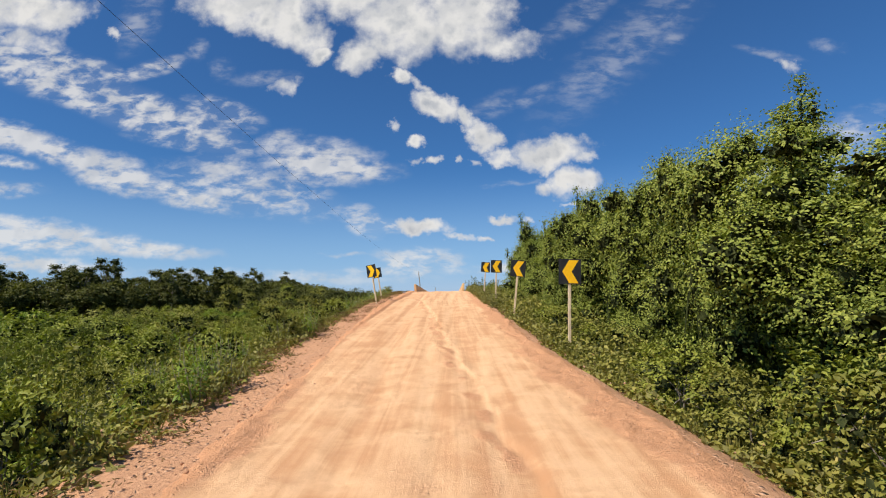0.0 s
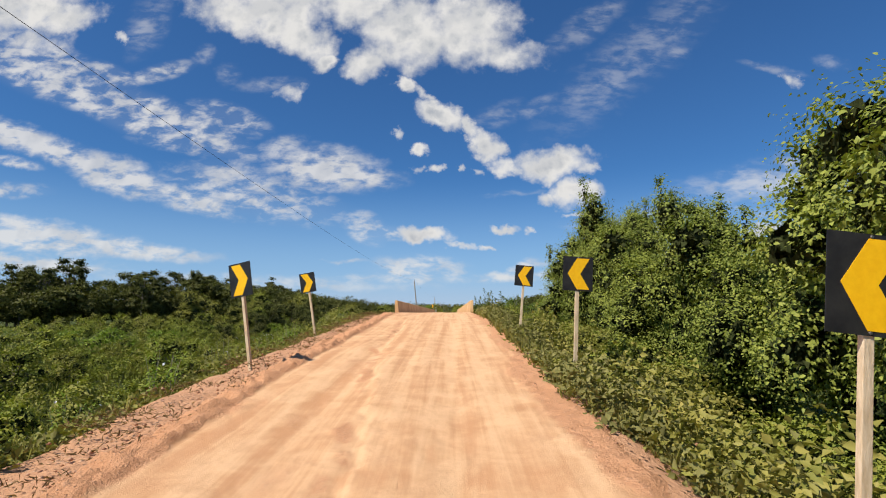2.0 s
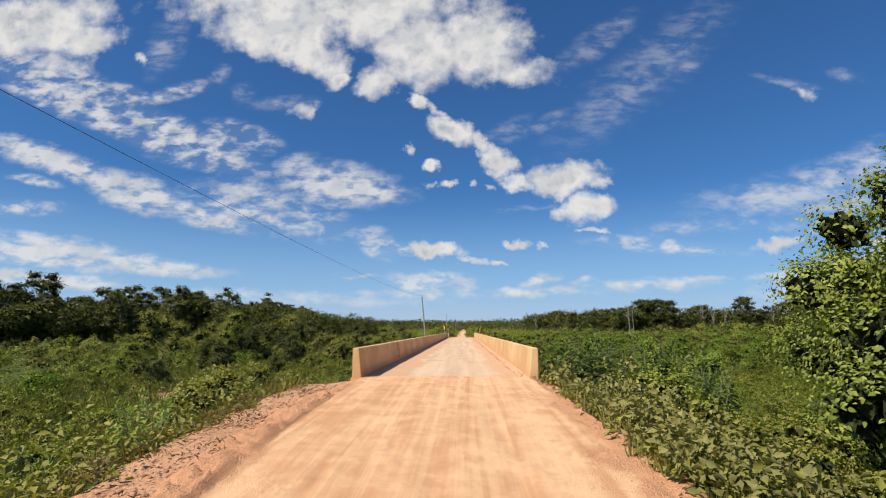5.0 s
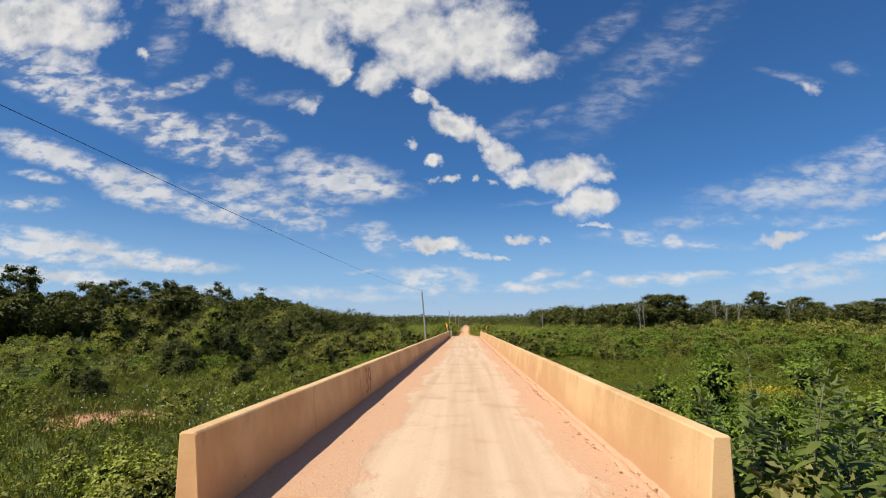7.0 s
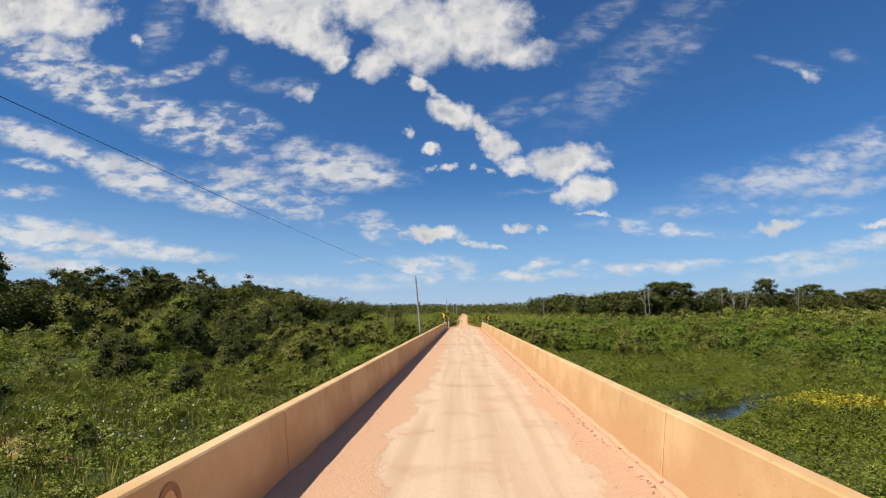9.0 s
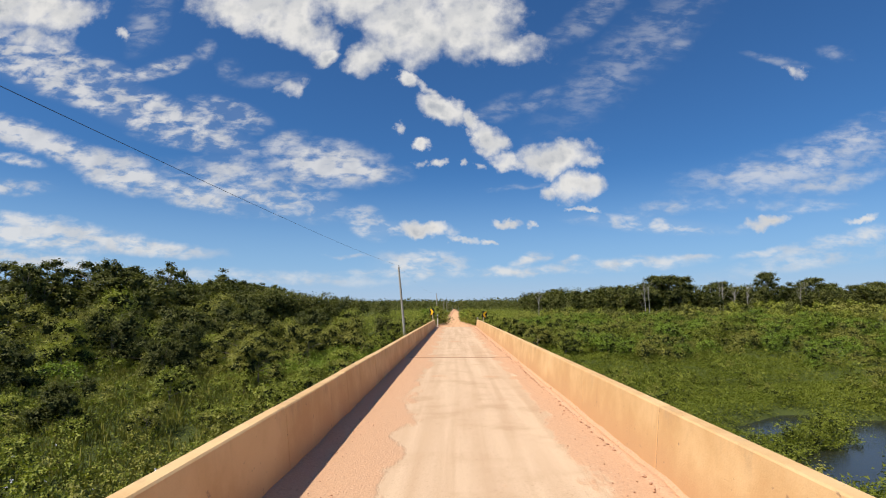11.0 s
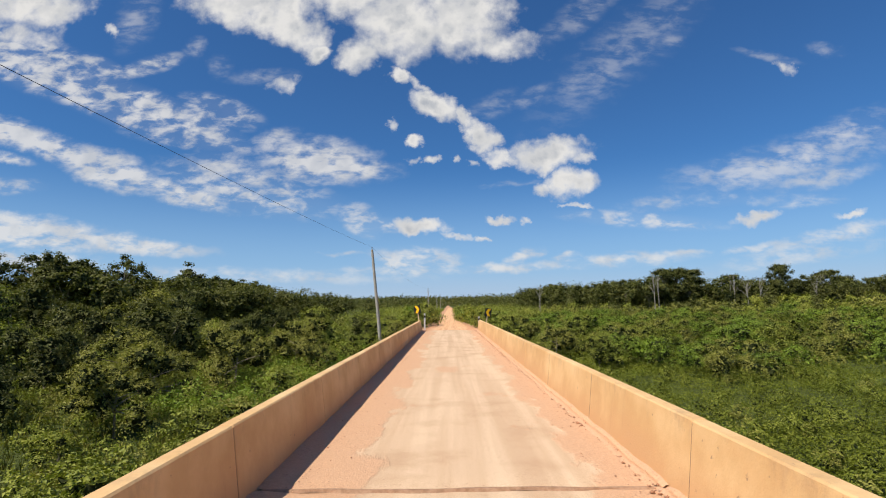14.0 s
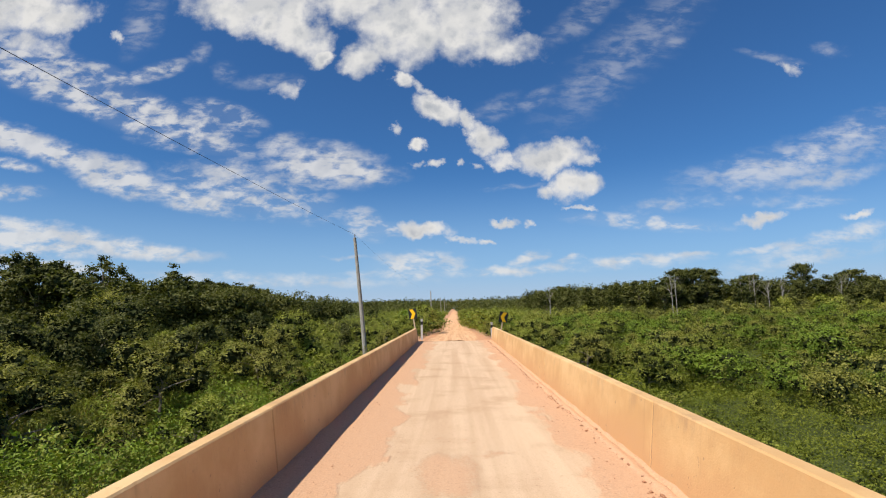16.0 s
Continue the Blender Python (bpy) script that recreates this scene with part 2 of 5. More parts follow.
def bump(N, b, height, strength=0.4, dist=0.02):
    n = N.add("ShaderNodeBump")
    n.inputs["Strength"].default_value, n.inputs["Distance"].default_value = strength, dist
    N.put(n.inputs["Height"], height)
    N.put(b.inputs["Normal"], n.outputs[0])


def leaf_material(name, stops, rough=0.55, glow=0.22, patch=0.25):
    m, N, b, pos, out = material(name, rough, 0.18)
    isl = N.add("ShaderNodeNewGeometry").outputs["Random Per Island"]
    obj = N.add("ShaderNodeObjectInfo").outputs["Random"]
    wide = N.noise(pos, patch, 3.0)
    f = N.math("ADD", N.math("MULTIPLY", isl, 0.40), N.math("MULTIPLY_ADD", wide, 0.8, -0.14))
    f = N.math("ADD", f, N.math("MULTIPLY_ADD", obj, 0.2, -0.1), clamp=True)
    col = N.ramp(f, [(at, (r * 1.09, g, bl * 0.86)) for at, (r, g, bl) in stops])
    N.put(b.inputs["Base Color"], col)
    tr = N.add("ShaderNodeBsdfTranslucent")
    N.put(tr.inputs[0], N.mix(1.0, col, (1.1, 1.25, 0.5), "MULTIPLY"))
    mixer = N.add("ShaderNodeMixShader")
    mixer.inputs[0].default_value = glow
    N.put(mixer.inputs[1], b.outputs[0]), N.put(mixer.inputs[2], tr.outputs[0])
    N.put(out.inputs[0], mixer.outputs[0])
    return m


M_LEAF = leaf_material("leaf_bush", [(0.0, (0.090, 0.112, 0.018)), (0.35, (0.193, 0.231, 0.040)), (0.7, (0.327, 0.357, 0.070)), (1.0, (0.565, 0.515, 0.162))])
M_BANK = leaf_material("leaf_bank", [(0.0, (0.085, 0.118, 0.022)), (0.35, (0.195, 0.245, 0.050)), (0.7, (0.335, 0.385, 0.085)), (1.0, (0.560, 0.530, 0.180))])
M_WEED = leaf_material("leaf_weed", [(0.0, (0.099, 0.106, 0.024)), (0.35, (0.209, 0.217, 0.049)), (0.75, (0.308, 0.312, 0.081)), (1.0, (0.484, 0.413, 0.171))], patch=0.12)
M_BRIGHT = leaf_material("leaf_bright", [(0.0, (0.085, 0.140, 0.018)), (0.5, (0.185, 0.275, 0.034)), (1.0, (0.350, 0.425, 0.085))], rough=0.5)
M_BROAD = leaf_material("leaf_broad", [(0.0, (0.050, 0.078, 0.018)), (0.5, (0.105, 0.145, 0.036)), (1.0, (0.235, 0.275, 0.080))], rough=0.55, glow=0.25)
M_TREE = leaf_material("leaf_tree", [(0.0, (0.052, 0.063, 0.018)), (0.5, (0.108, 0.120, 0.032)), (0.85, (0.190, 0.195, 0.060)), (1.0, (0.270, 0.210, 0.100))], patch=0.08)
M_MARSH = leaf_material("leaf_marsh", [(0.0, (0.092, 0.120, 0.014)), (0.5, (0.155, 0.190, 0.024)), (1.0, (0.245, 0.272, 0.044))], patch=0.2)
M_GOLD = leaf_material("leaf_gold", [(0.0, (0.20, 0.20, 0.03)), (0.5, (0.42, 0.36, 0.04)), (1.0, (0.60, 0.46, 0.05))], patch=0.5)
M_DUSTY = leaf_material("leaf_dusty", [(0.0, (0.11, 0.11, 0.04)), (0.4, (0.22, 0.22, 0.08)), (0.75, (0.33, 0.31, 0.13)), (1.0, (0.48, 0.42, 0.22))], rough=0.8, patch=0.4)
M_VINE = leaf_material("leaf_vine", [(0.0, (0.094, 0.111, 0.025)), (0.4, (0.201, 0.212, 0.049)), (0.8, (0.342, 0.318, 0.090)), (1.0, (0.496, 0.413, 0.148))], patch=0.5)
M_GREENBLADE = leaf_material("green_blade", [(0.0, (0.075, 0.092, 0.017)), (0.5, (0.127, 0.141, 0.029)), (1.0, (0.208, 0.197, 0.056))], patch=0.15)
M_LITTER = leaf_material("dry_litter", [(0.0, (0.09, 0.055, 0.028)), (0.5, (0.21, 0.145, 0.075)), (0.8, (0.36, 0.27, 0.14)), (1.0, (0.22, 0.24, 0.07))], rough=0.9, patch=0.6)
M_GRASS = leaf_material("grass_blade", [(0.0, (0.12, 0.13, 0.03)), (0.5, (0.251, 0.25, 0.065)), (0.85, (0.36, 0.32, 0.12)), (1.0, (0.523, 0.41, 0.22))], patch=0.15)


def bark_material(name, a, b_):
    m, N, b, pos, out = material(name, 0.9, 0.1)
    n = N.noise(N.mapping(pos, scale=(6, 6, 1.2)), 3.0, 6.0, 0.65)
    N.put(b.inputs["Base Color"], N.mix(N.ramp01(n, 0.3, 0.7), a, b_))
    bump(N, b, n, 0.6, 0.02)
    return m


M_BARK = bark_material("bark", (0.14, 0.11, 0.075), (0.34, 0.29, 0.22))
# near-black green: shade inside bushes put into the colour, also their dark bark
M_TWIG_SHADE = bark_material("twig_inner_shade", (0.027, 0.034, 0.010), (0.055, 0.062, 0.020))
M_STALK = bark_material("pale_stalk", (0.20, 0.19, 0.10), (0.38, 0.36, 0.22))
M_DEAD = bark_material("dead_bark", (0.22, 0.19, 0.16), (0.46, 0.42, 0.37))
M_POST = bark_material("sawn_post", (0.50, 0.36, 0.21), (0.74, 0.59, 0.40))
M_POLE = bark_material("pole_concrete", (0.26, 0.23, 0.19), (0.44, 0.40, 0.33))


def pebbles(N, pos, scale):
    """Height and tint of packed stones of uneven size."""
    n = N.add("ShaderNodeTexVoronoi", feature="F1")
    N.put(n.inputs["Vector"], pos)
    n.inputs["Scale"].default_value = scale
    g = N.add("ShaderNodeSeparateColor")
    N.put(g.inputs[0], n.outputs["Color"])
    big = N.ramp01(g.outputs[0], 0.35, 0.9)
    return N.math("MULTIPLY", N.ramp01(n.outputs["Distance"], 0.55, 0.05), big), g.outputs[1]


def dirt_material():
    m, N, b, pos, out = material("red_dirt", 0.95, 0.1)
    side = N.add("ShaderNodeAttribute", attribute_name="loose").outputs["Fac"]
    fine = N.noise(pos, 30.0, 8.0, 0.72)
    grit = N.noise(pos, 95.0, 3.0, 0.6)
    mid = N.noise(pos, 1.7, 7.0, 0.62, 0.4)
    lanes = N.noise(N.mapping(pos, scale=(4.2, 0.10, 1)), 1.0, 8.0, 0.62, 0.6)
    pale = N.ramp01(N.math("ADD", N.math("MULTIPLY", lanes, 0.55), N.math("MULTIPLY", mid, 0.45)), 0.38, 0.60)
    col = N.mix(pale, (0.60, 0.310, 0.150), (0.79, 0.485, 0.262))
    col = N.mix(N.ramp01(fine, 0.42, 0.75, 0.0, 0.22), col, (0.55, 0.31, 0.17))
    red = N.mix(fine, (0.46, 0.20, 0.092), (0.80, 0.43, 0.225))
    red = N.mix(N.ramp01(grit, 0.5, 0.7, 0.0, 0.35), red, (0.70, 0.42, 0.25))
    f = N.ramp01(N.math("ADD", side, N.math("MULTIPLY_ADD", mid, 0.8, -0.4)), 0.25, 0.75)
    st, tone = pebbles(N, N.mapping(pos, scale=(1.0, 0.9, 1)), 15.0)
    st = N.math("MULTIPLY", st, N.ramp01(mid, 0.35, 0.65))
    s2, tone2 = pebbles(N, pos, 41.0)
    red = N.mix(N.math("MULTIPLY", st, 0.40), red, N.mix(tone, (0.42, 0.18, 0.085), (0.80, 0.50, 0.31)))
    red = N.mix(N.math("MULTIPLY", s2, 0.5), red, N.mix(tone2, (0.36, 0.17, 0.09), (0.76, 0.50, 0.34)))
    # torn patches in the packed track
    torn = N.noise(N.mapping(pos, scale=(1.0, 0.55, 1)), 4.2, 9.0, 0.70, 0.3)
    tear = N.math("MULTIPLY", N.ramp01(torn, 0.47, 0.66), N.ramp01(mid, 0.38, 0.58))
    col = N.mix(N.math("MULTIPLY", tear, 0.45), col, (0.56, 0.285, 0.145))
    N.put(b.inputs["Base Color"], N.mix(f, col, red))
    lumps = N.math("ADD", N.math("MULTIPLY", st, 0.8), N.math("MULTIPLY", s2, 0.7))
    h = N.math("ADD", N.math("MULTIPLY", fine, N.math("MULTIPLY_ADD", f, 0.7, 0.4)), N.math("MULTIPLY", mid, 1.2))
    h = N.math("ADD", h, N.math("MULTIPLY", tear, -0.25))
    h = N.math("ADD", h, N.math("MULTIPLY", lumps, N.math("MULTIPLY_ADD", f, 1.0, 0.06)))
    bump(N, b, N.math("ADD", h, N.math("MULTIPLY", grit, 0.5)), 0.9, 0.026)
    return m


def ground_material():
    m, N, b, pos, out = material("ground_soil", 0.95, 0.1)
    a = N.add("ShaderNodeAttribute", attribute_name="dirt").outputs["Fac"]
    fine = N.noise(pos, 14.0, 6.0, 0.7)
    mid = N.noise(pos, 0.9, 6.0, 0.6)
    wide = N.noise(pos, 0.05, 4.0)
    soil = N.mix(fine, (0.38, 0.18, 0.09), (0.72, 0.41, 0.23))
    green = N.mix(fine, (0.035, 0.043, 0.012), (0.10, 0.115, 0.030))
    green = N.mix(N.ramp01(wide, 0.35, 0.7, 0.0, 0.6), green, (0.09, 0.115, 0.028))
    f = N.ramp01(N.math("ADD", a, N.math("MULTIPLY_ADD", mid, 0.5, -0.25)), 0.35, 0.6)
    st, tone = pebbles(N, pos, 15.0)
    soil = N.mix(N.math("MULTIPLY", st, 0.75), soil, N.mix(tone, (0.38, 0.18, 0.10), (0.76, 0.52, 0.36)))
    N.put(b.inputs["Base Color"], N.mix(f, green, soil))
    bump(N, b, N.math("ADD", N.math("MULTIPLY", st, 1.4), N.math("ADD", fine, mid)), 0.8, 0.05)
    return m


def deck_material():
    m, N, b, pos, out = material("dusty_deck", 0.9, 0.15)
    xyz = N.add("ShaderNodeSeparateXYZ")
    N.put(xyz.inputs[0], pos)
    fine = N.noise(pos, 30.0, 6.0, 0.7)
    edge = N.noise(N.mapping(pos, scale=(1.0, 0.45, 1)), 1.3, 7.0, 0.62)
    lanes = N.noise(N.mapping(pos, scale=(3.2, 0.10, 1)), 1.0, 5.0, 0.5, 0.4)
    stain = N.noise(pos, 0.9, 5.0, 0.6)
    off = N.math("ABSOLUTE", N.math("SUBTRACT", xyz.outputs[0], 0.12))
    side = N.ramp01(N.math("MULTIPLY_ADD", N.math("SUBTRACT", edge, 0.5), 1.9, off), 1.10, 1.26)
    plain = N.mix(N.ramp01(lanes, 0.3, 0.7), (0.59, 0.40, 0.245), (0.73, 0.53, 0.34))
    plain = N.mix(N.ramp01(stain, 0.48, 0.72, 0.0, 0.55), plain, (0.47, 0.29, 0.165))
    loose = N.mix(fine, (0.52, 0.29, 0.155), (0.76, 0.47, 0.285))
    patch = N.ramp01(N.math("ADD", N.noise(pos, 0.55, 6.0, 0.68), N.math("MULTIPLY", fine, 0.12)), 0.68, 0.74)
    spot = N.mapping(pos, (-0.2, 43.7, 0), (0, 0, 0), (0.30, 0.8, 1), "TEXTURE")
    ln = N.add("ShaderNodeVectorMath", operation="LENGTH")
    N.put(ln.inputs[0], spot)
    hole = N.ramp01(N.math("MULTIPLY_ADD", N.math("SUBTRACT", edge, 0.5), 3.4, N.math("ADD", ln.outputs["Value"], N.math("MULTIPLY_ADD", fine, 1.6, -0.8))), 0.6, 1.1, 1.0, 0.0)
    patch = N.math("MAXIMUM", patch, hole)
    f = N.math("MAXIMUM", side, N.math("MULTIPLY", patch, 0.8))
    grit = N.noise(pos, 70.0, 4.0, 0.7)
    speck = N.ramp01(N.noise(pos, 16.0, 6.0, 0.75), 0.57, 0.70, 0.0, 0.60)
    col = N.mix(f, plain, loose)
    col = N.mix(N.ramp01(grit, 0.35, 0.7, 0.0, 0.4), col, (0.40, 0.23, 0.13))
    col = N.mix(speck, col, (0.36, 0.20, 0.115))
    st, tone = pebbles(N, pos, 26.0)
    st = N.math("MULTIPLY", st, N.ramp01(N.math("ADD", N.noise(pos, 1.1, 5.0, 0.6), N.math("MULTIPLY", f, 0.18)), 0.48, 0.62))
    col = N.mix(N.math("MULTIPLY", st, 0.5), col, N.mix(tone, (0.30, 0.15, 0.08), (0.70, 0.48, 0.32)))
    N.put(b.inputs["Base Color"], col)
    bump(N, b, N.math("ADD", N.math("MULTIPLY", N.math("ADD", fine, N.math("MULTIPLY", st, 0.4)), N.math("MULTIPLY_ADD", f, 0.9, 0.25)), N.math("MULTIPLY", f, 0.6)), 0.5, 0.02)
    return m


def parapet_material():
    m, N, b, pos, out = material("painted_concrete", 0.85, 0.2)
    w = N.add("ShaderNodeNewGeometry").outputs["Position"]
    xyz = N.add("ShaderNodeSeparateXYZ")
    N.put(xyz.inputs[0], w)
    fine = N.noise(w, 40.0, 5.0, 0.6)
    wide = N.noise(w, 0.7, 6.0, 0.62)
    drip = N.noise(N.mapping(w, scale=(5.0, 5.0, 0.35)), 1.0, 6.0, 0.7)
    col = N.mix(N.ramp01(wide, 0.35, 0.65), (0.60, 0.355, 0.150), (0.74, 0.49, 0.235))
    low = N.ramp01(N.math("MULTIPLY_ADD", wide, 0.9, xyz.outputs[2]), 0.40, 1.0)
    col = N.mix(low, (0.60, 0.345, 0.16), col)
    col = N.mix(N.ramp01(drip, 0.57, 0.78, 0.0, 0.38), col, (0.40, 0.225, 0.10))
    rim = N.math("MULTIPLY", N.ramp01(xyz.outputs[2], 0.40, 0.69), N.ramp01(N.noise(N.mapping(w, scale=(1, 1, 0.5)), 1.9, 7.0, 0.72), 0.50, 0.70, 0.0, 0.5))
    col = N.mix(rim, col, (0.38, 0.235, 0.125))
    pits = N.ramp01(N.noise(w, 11.0, 4.0, 0.6), 0.66, 0.74, 0.0, 0.65)
    col = N.mix(pits, col, (0.28, 0.17, 0.10))
    N.put(b.inputs["Base Color"], col)
    bump(N, b, N.math("ADD", N.math("MULTIPLY", pits, -1.5), N.math("ADD", fine, N.math("MULTIPLY", wide, 2.0))), 0.35, 0.012)
    return m


def plain_material(name, a, b_, rough=0.5, scale=8.0, metal=0.0):
    m, N, b, pos, out = material(name, rough, 0.4)
    n = N.noise(pos, scale, 5.0, 0.65)
    N.put(b.inputs["Base Color"], N.mix(N.ramp01(n, 0.3, 0.7), a, b_))
    b.inputs["Metallic"].default_value = metal
    bump(N, b, n, 0.1, 0.005)
    return m


def water_material():
    m, N, b, pos, out = material("still_water", 0.22, 0.35)
    N.put(b.inputs["Base Color"], N.mix(N.noise(pos, 1.5, 4.0), (0.012, 0.014, 0.010), (0.03, 0.03, 0.018)))
    bump(N, b, N.noise(pos, 4.0, 3.0), 0.05, 0.01)
    return m


M_DIRT, M_GROUND, M_DECK, M_WALL, M_WATER = dirt_material(), ground_material(), deck_material(), parapet_material(), water_material()
M_BLACK = plain_material("sign_black", (0.012, 0.012, 0.013), (0.03, 0.029, 0.027), 0.5, 5.0)
M_YELLOW = plain_material("sign_yellow", (0.93, 0.49, 0.006), (1.0, 0.56, 0.010), 0.45, 20.0)
M_STEEL = plain_material("bolt_steel", (0.3, 0.3, 0.3), (0.5, 0.5, 0.5), 0.4, 30.0, 0.9)
M_WHITE = plain_material("marker_white", (0.40, 0.37, 0.33), (0.58, 0.55, 0.50), 0.6)
M_WIRE = plain_material("wire_metal", (0.05, 0.05, 0.05), (0.09, 0.09, 0.09), 0.5, 8.0, 0.6)
M_GLAZE = plain_material("insulator_glaze", (0.16, 0.13, 0.11), (0.24, 0.20, 0.17), 0.3)
M_JOINT = plain_material("joint_dirt", (0.27, 0.15, 0.08), (0.42, 0.25, 0.15), 0.95, 14.0)
M_GAP = plain_material("joint_gap", (0.13, 0.08, 0.045), (0.22, 0.13, 0.075), 0.95, 20.0)
M_PAINT = plain_material("scrawl_paint", (0.33, 0.14, 0.055), (0.46, 0.24, 0.11), 0.8)
M_STONE, _N, _b, _p, _o = material("clod", 0.95, 0.1)
_N.put(_b.inputs["Base Color"], _N.mix(_N.noise(_p, 30.0, 4.0, 0.7), _N.ramp(_N.add("ShaderNodeNewGeometry").outputs["Random Per Island"], [(0.0, (0.26, 0.115, 0.06)), (0.6, (0.46, 0.235, 0.13)), (1.0, (0.68, 0.45, 0.30))]), (0.42, 0.22, 0.125)))
M_PETAL = plain_material("petal", (0.70, 0.66, 0.68), (0.85, 0.82, 0.80), 0.6)

# ---- mesh helpers ----


def part(name, bm, mat, parent=None, label=""):
    me = bpy.data.meshes.new(name)
    bm.to_mesh(me)
    bm.free()
    me.materials.append(mat)
    ob = new(name, me)
    ob.parent = parent
    if label:
        tagged(ob, label)
    return ob


def mesh_from(name, verts, faces, mat, smooth=False):
    """A mesh from numpy vertices and faces of one size."""
    me = bpy.data.meshes.new(name)
    verts, faces = np.asarray(verts, np.float32), np.asarray(faces, np.int32)
    k = faces.shape[1]
    me.vertices.add(len(verts))
    me.vertices.foreach_set("co", verts.ravel())
    me.loops.add(faces.size)
    me.loops.foreach_set("vertex_index", faces.ravel())
    me.polygons.add(len(faces))
    me.polygons.foreach_set("loop_start", np.arange(0, faces.size, k, dtype=np.int32))
    if smooth:
        me.polygons.foreach_set("use_smooth", np.ones(len(faces), bool))
    me.update(calc_edges=True)
    me.materials.append(mat)
    return me


def thing(name, label, category, at=(0, 0, 0), group=""):
    ob = new(name)
    ob.empty_display_size = 0.2
    ob.location = at
    return tagged(ob, label, category, group)


def box(bm, x0, x1, y0, y1, z0, z1, m=Matrix()):
    vs = [bm.verts.new(m @ Vector(c)) for c in ((x0, y0, z0), (x1, y0, z0), (x1, y1, z0), (x0, y1, z0), (x0, y0, z1), (x1, y0, z1), (x1, y1, z1), (x0, y1, z1))]
    for f in ((3, 2, 1, 0), (4, 5, 6, 7), (0, 1, 5, 4), (1, 2, 6, 5), (2, 3, 7, 6), (3, 0, 4, 7)):
        bm.faces.new([vs[i] for i in f])


def bevelled(bm, width):
    bmesh.ops.bevel(bm, geom=list(bm.edges), offset=width, segments=2, affect="EDGES", profile=0.6)
    return bm


def tube(bm, pts, radii, sides=7):
    rings = []
    for i, (p, r) in enumerate(zip(pts, radii)):
        p = Vector(p)
        d = (Vector(pts[min(i + 1, len(pts) - 1)]) - Vector(pts[max(i - 1, 0)])).normalized()
        a = d.orthogonal().normalized()
        b = d.cross(a)
        rings.append([bm.verts.new(p + (a * math.cos(2 * math.pi * k / sides) + b * math.sin(2 * math.pi * k / sides)) * r) for k in range(sides)])
    for r0, r1 in zip(rings, rings[1:]):
        for k in range(sides):
            bm.faces.new((r0[k], r0[(k + 1) % sides], r1[(k + 1) % sides], r1[k]))
    bm.faces.new(rings[0][::-1]), bm.faces.new(rings[-1])


def unit(v):
    return v / np.maximum(np.linalg.norm(v, axis=1, keepdims=True), 1e-9)


def leaves(points, axes, length, width, rng, fold=0.25, facing=None, fine=False):
    """Folded leaves, two triangles each (four if fine), as vertices and faces."""
    n = len(points)
    a = unit(axes)
    s = unit(np.cross(a, rng.normal(size=(n, 3)) * (0.32 if facing is not None else 1.0) + (0 if facing is None else facing)))
    up = np.cross(s, a)
    L, W = np.broadcast_to(length, n)[:, None], np.broadcast_to(width, n)[:, None]
    i = np.arange(n)[:, None]
    if fine:
        cut = lambda k, w, side: points + a * L * k + s * W * w * side + up * W * fold * w - up * L * 0.1 * k * k
        v = np.stack([points, cut(0.3, 0.46, 1), cut(0.68, 0.34, 1), points + a * L - up * L * 0.14, cut(0.68, 0.34, -1), cut(0.3, 0.46, -1)], 1).reshape(-1, 3)
        return v, np.concatenate([i * 6 + [0, 1, 5], i * 6 + [1, 2, 4], i * 6 + [1, 4, 5], i * 6 + [2, 3, 4]], 1).reshape(-1, 3)
    mid = points + a * L * 0.45
    v = np.stack([points, mid + s * W * 0.5 + up * W * fold, points + a * L - up * L * 0.12, mid - s * W * 0.5 + up * W * fold], 1).reshape(-1, 3)
    return v, np.concatenate([i * 4 + [0, 1, 2], i * 4 + [0, 2, 3]], 1).reshape(-1, 3)


def crown_points(lobes, count, rng, shell=(0.45, 1.05)):
    """Points in the outer shells of ellipsoid lobes, with outward axes."""
    lobes = np.asarray(lobes, float)
    area = lobes[:, 3] * lobes[:, 4] + 0.004
    pick = rng.choice(len(lobes), count, p=area / area.sum())
    d = unit(rng.normal(size=(count, 3)))
    ripple = 1 + 0.16 * np.sin(d[:, 0] * 7 + pick * 2.1) * np.cos(d[:, 1] * 6 + d[:, 2] * 8 + pick)
    r = (rng.uniform(*shell, count) ** 0.6 * ripple)[:, None]
    c, rad = lobes[pick, :3], lobes[pick, 3:][:, [0, 0, 1]]
    return c + d * rad * r, d


ICO = bmesh.new()
bmesh.ops.create_icosphere(ICO, subdivisions=1, radius=1.0)
ICO_V = np.array([v.co[:] for v in ICO.verts])
ICO_F = np.array([[v.index for v in f.verts] for f in ICO.faces])
ICO.free()


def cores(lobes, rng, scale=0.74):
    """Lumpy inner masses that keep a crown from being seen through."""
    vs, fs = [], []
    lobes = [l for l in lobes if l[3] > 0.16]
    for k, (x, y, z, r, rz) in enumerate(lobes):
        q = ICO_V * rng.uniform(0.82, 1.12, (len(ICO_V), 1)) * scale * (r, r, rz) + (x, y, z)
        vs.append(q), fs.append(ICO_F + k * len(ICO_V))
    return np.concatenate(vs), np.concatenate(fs)


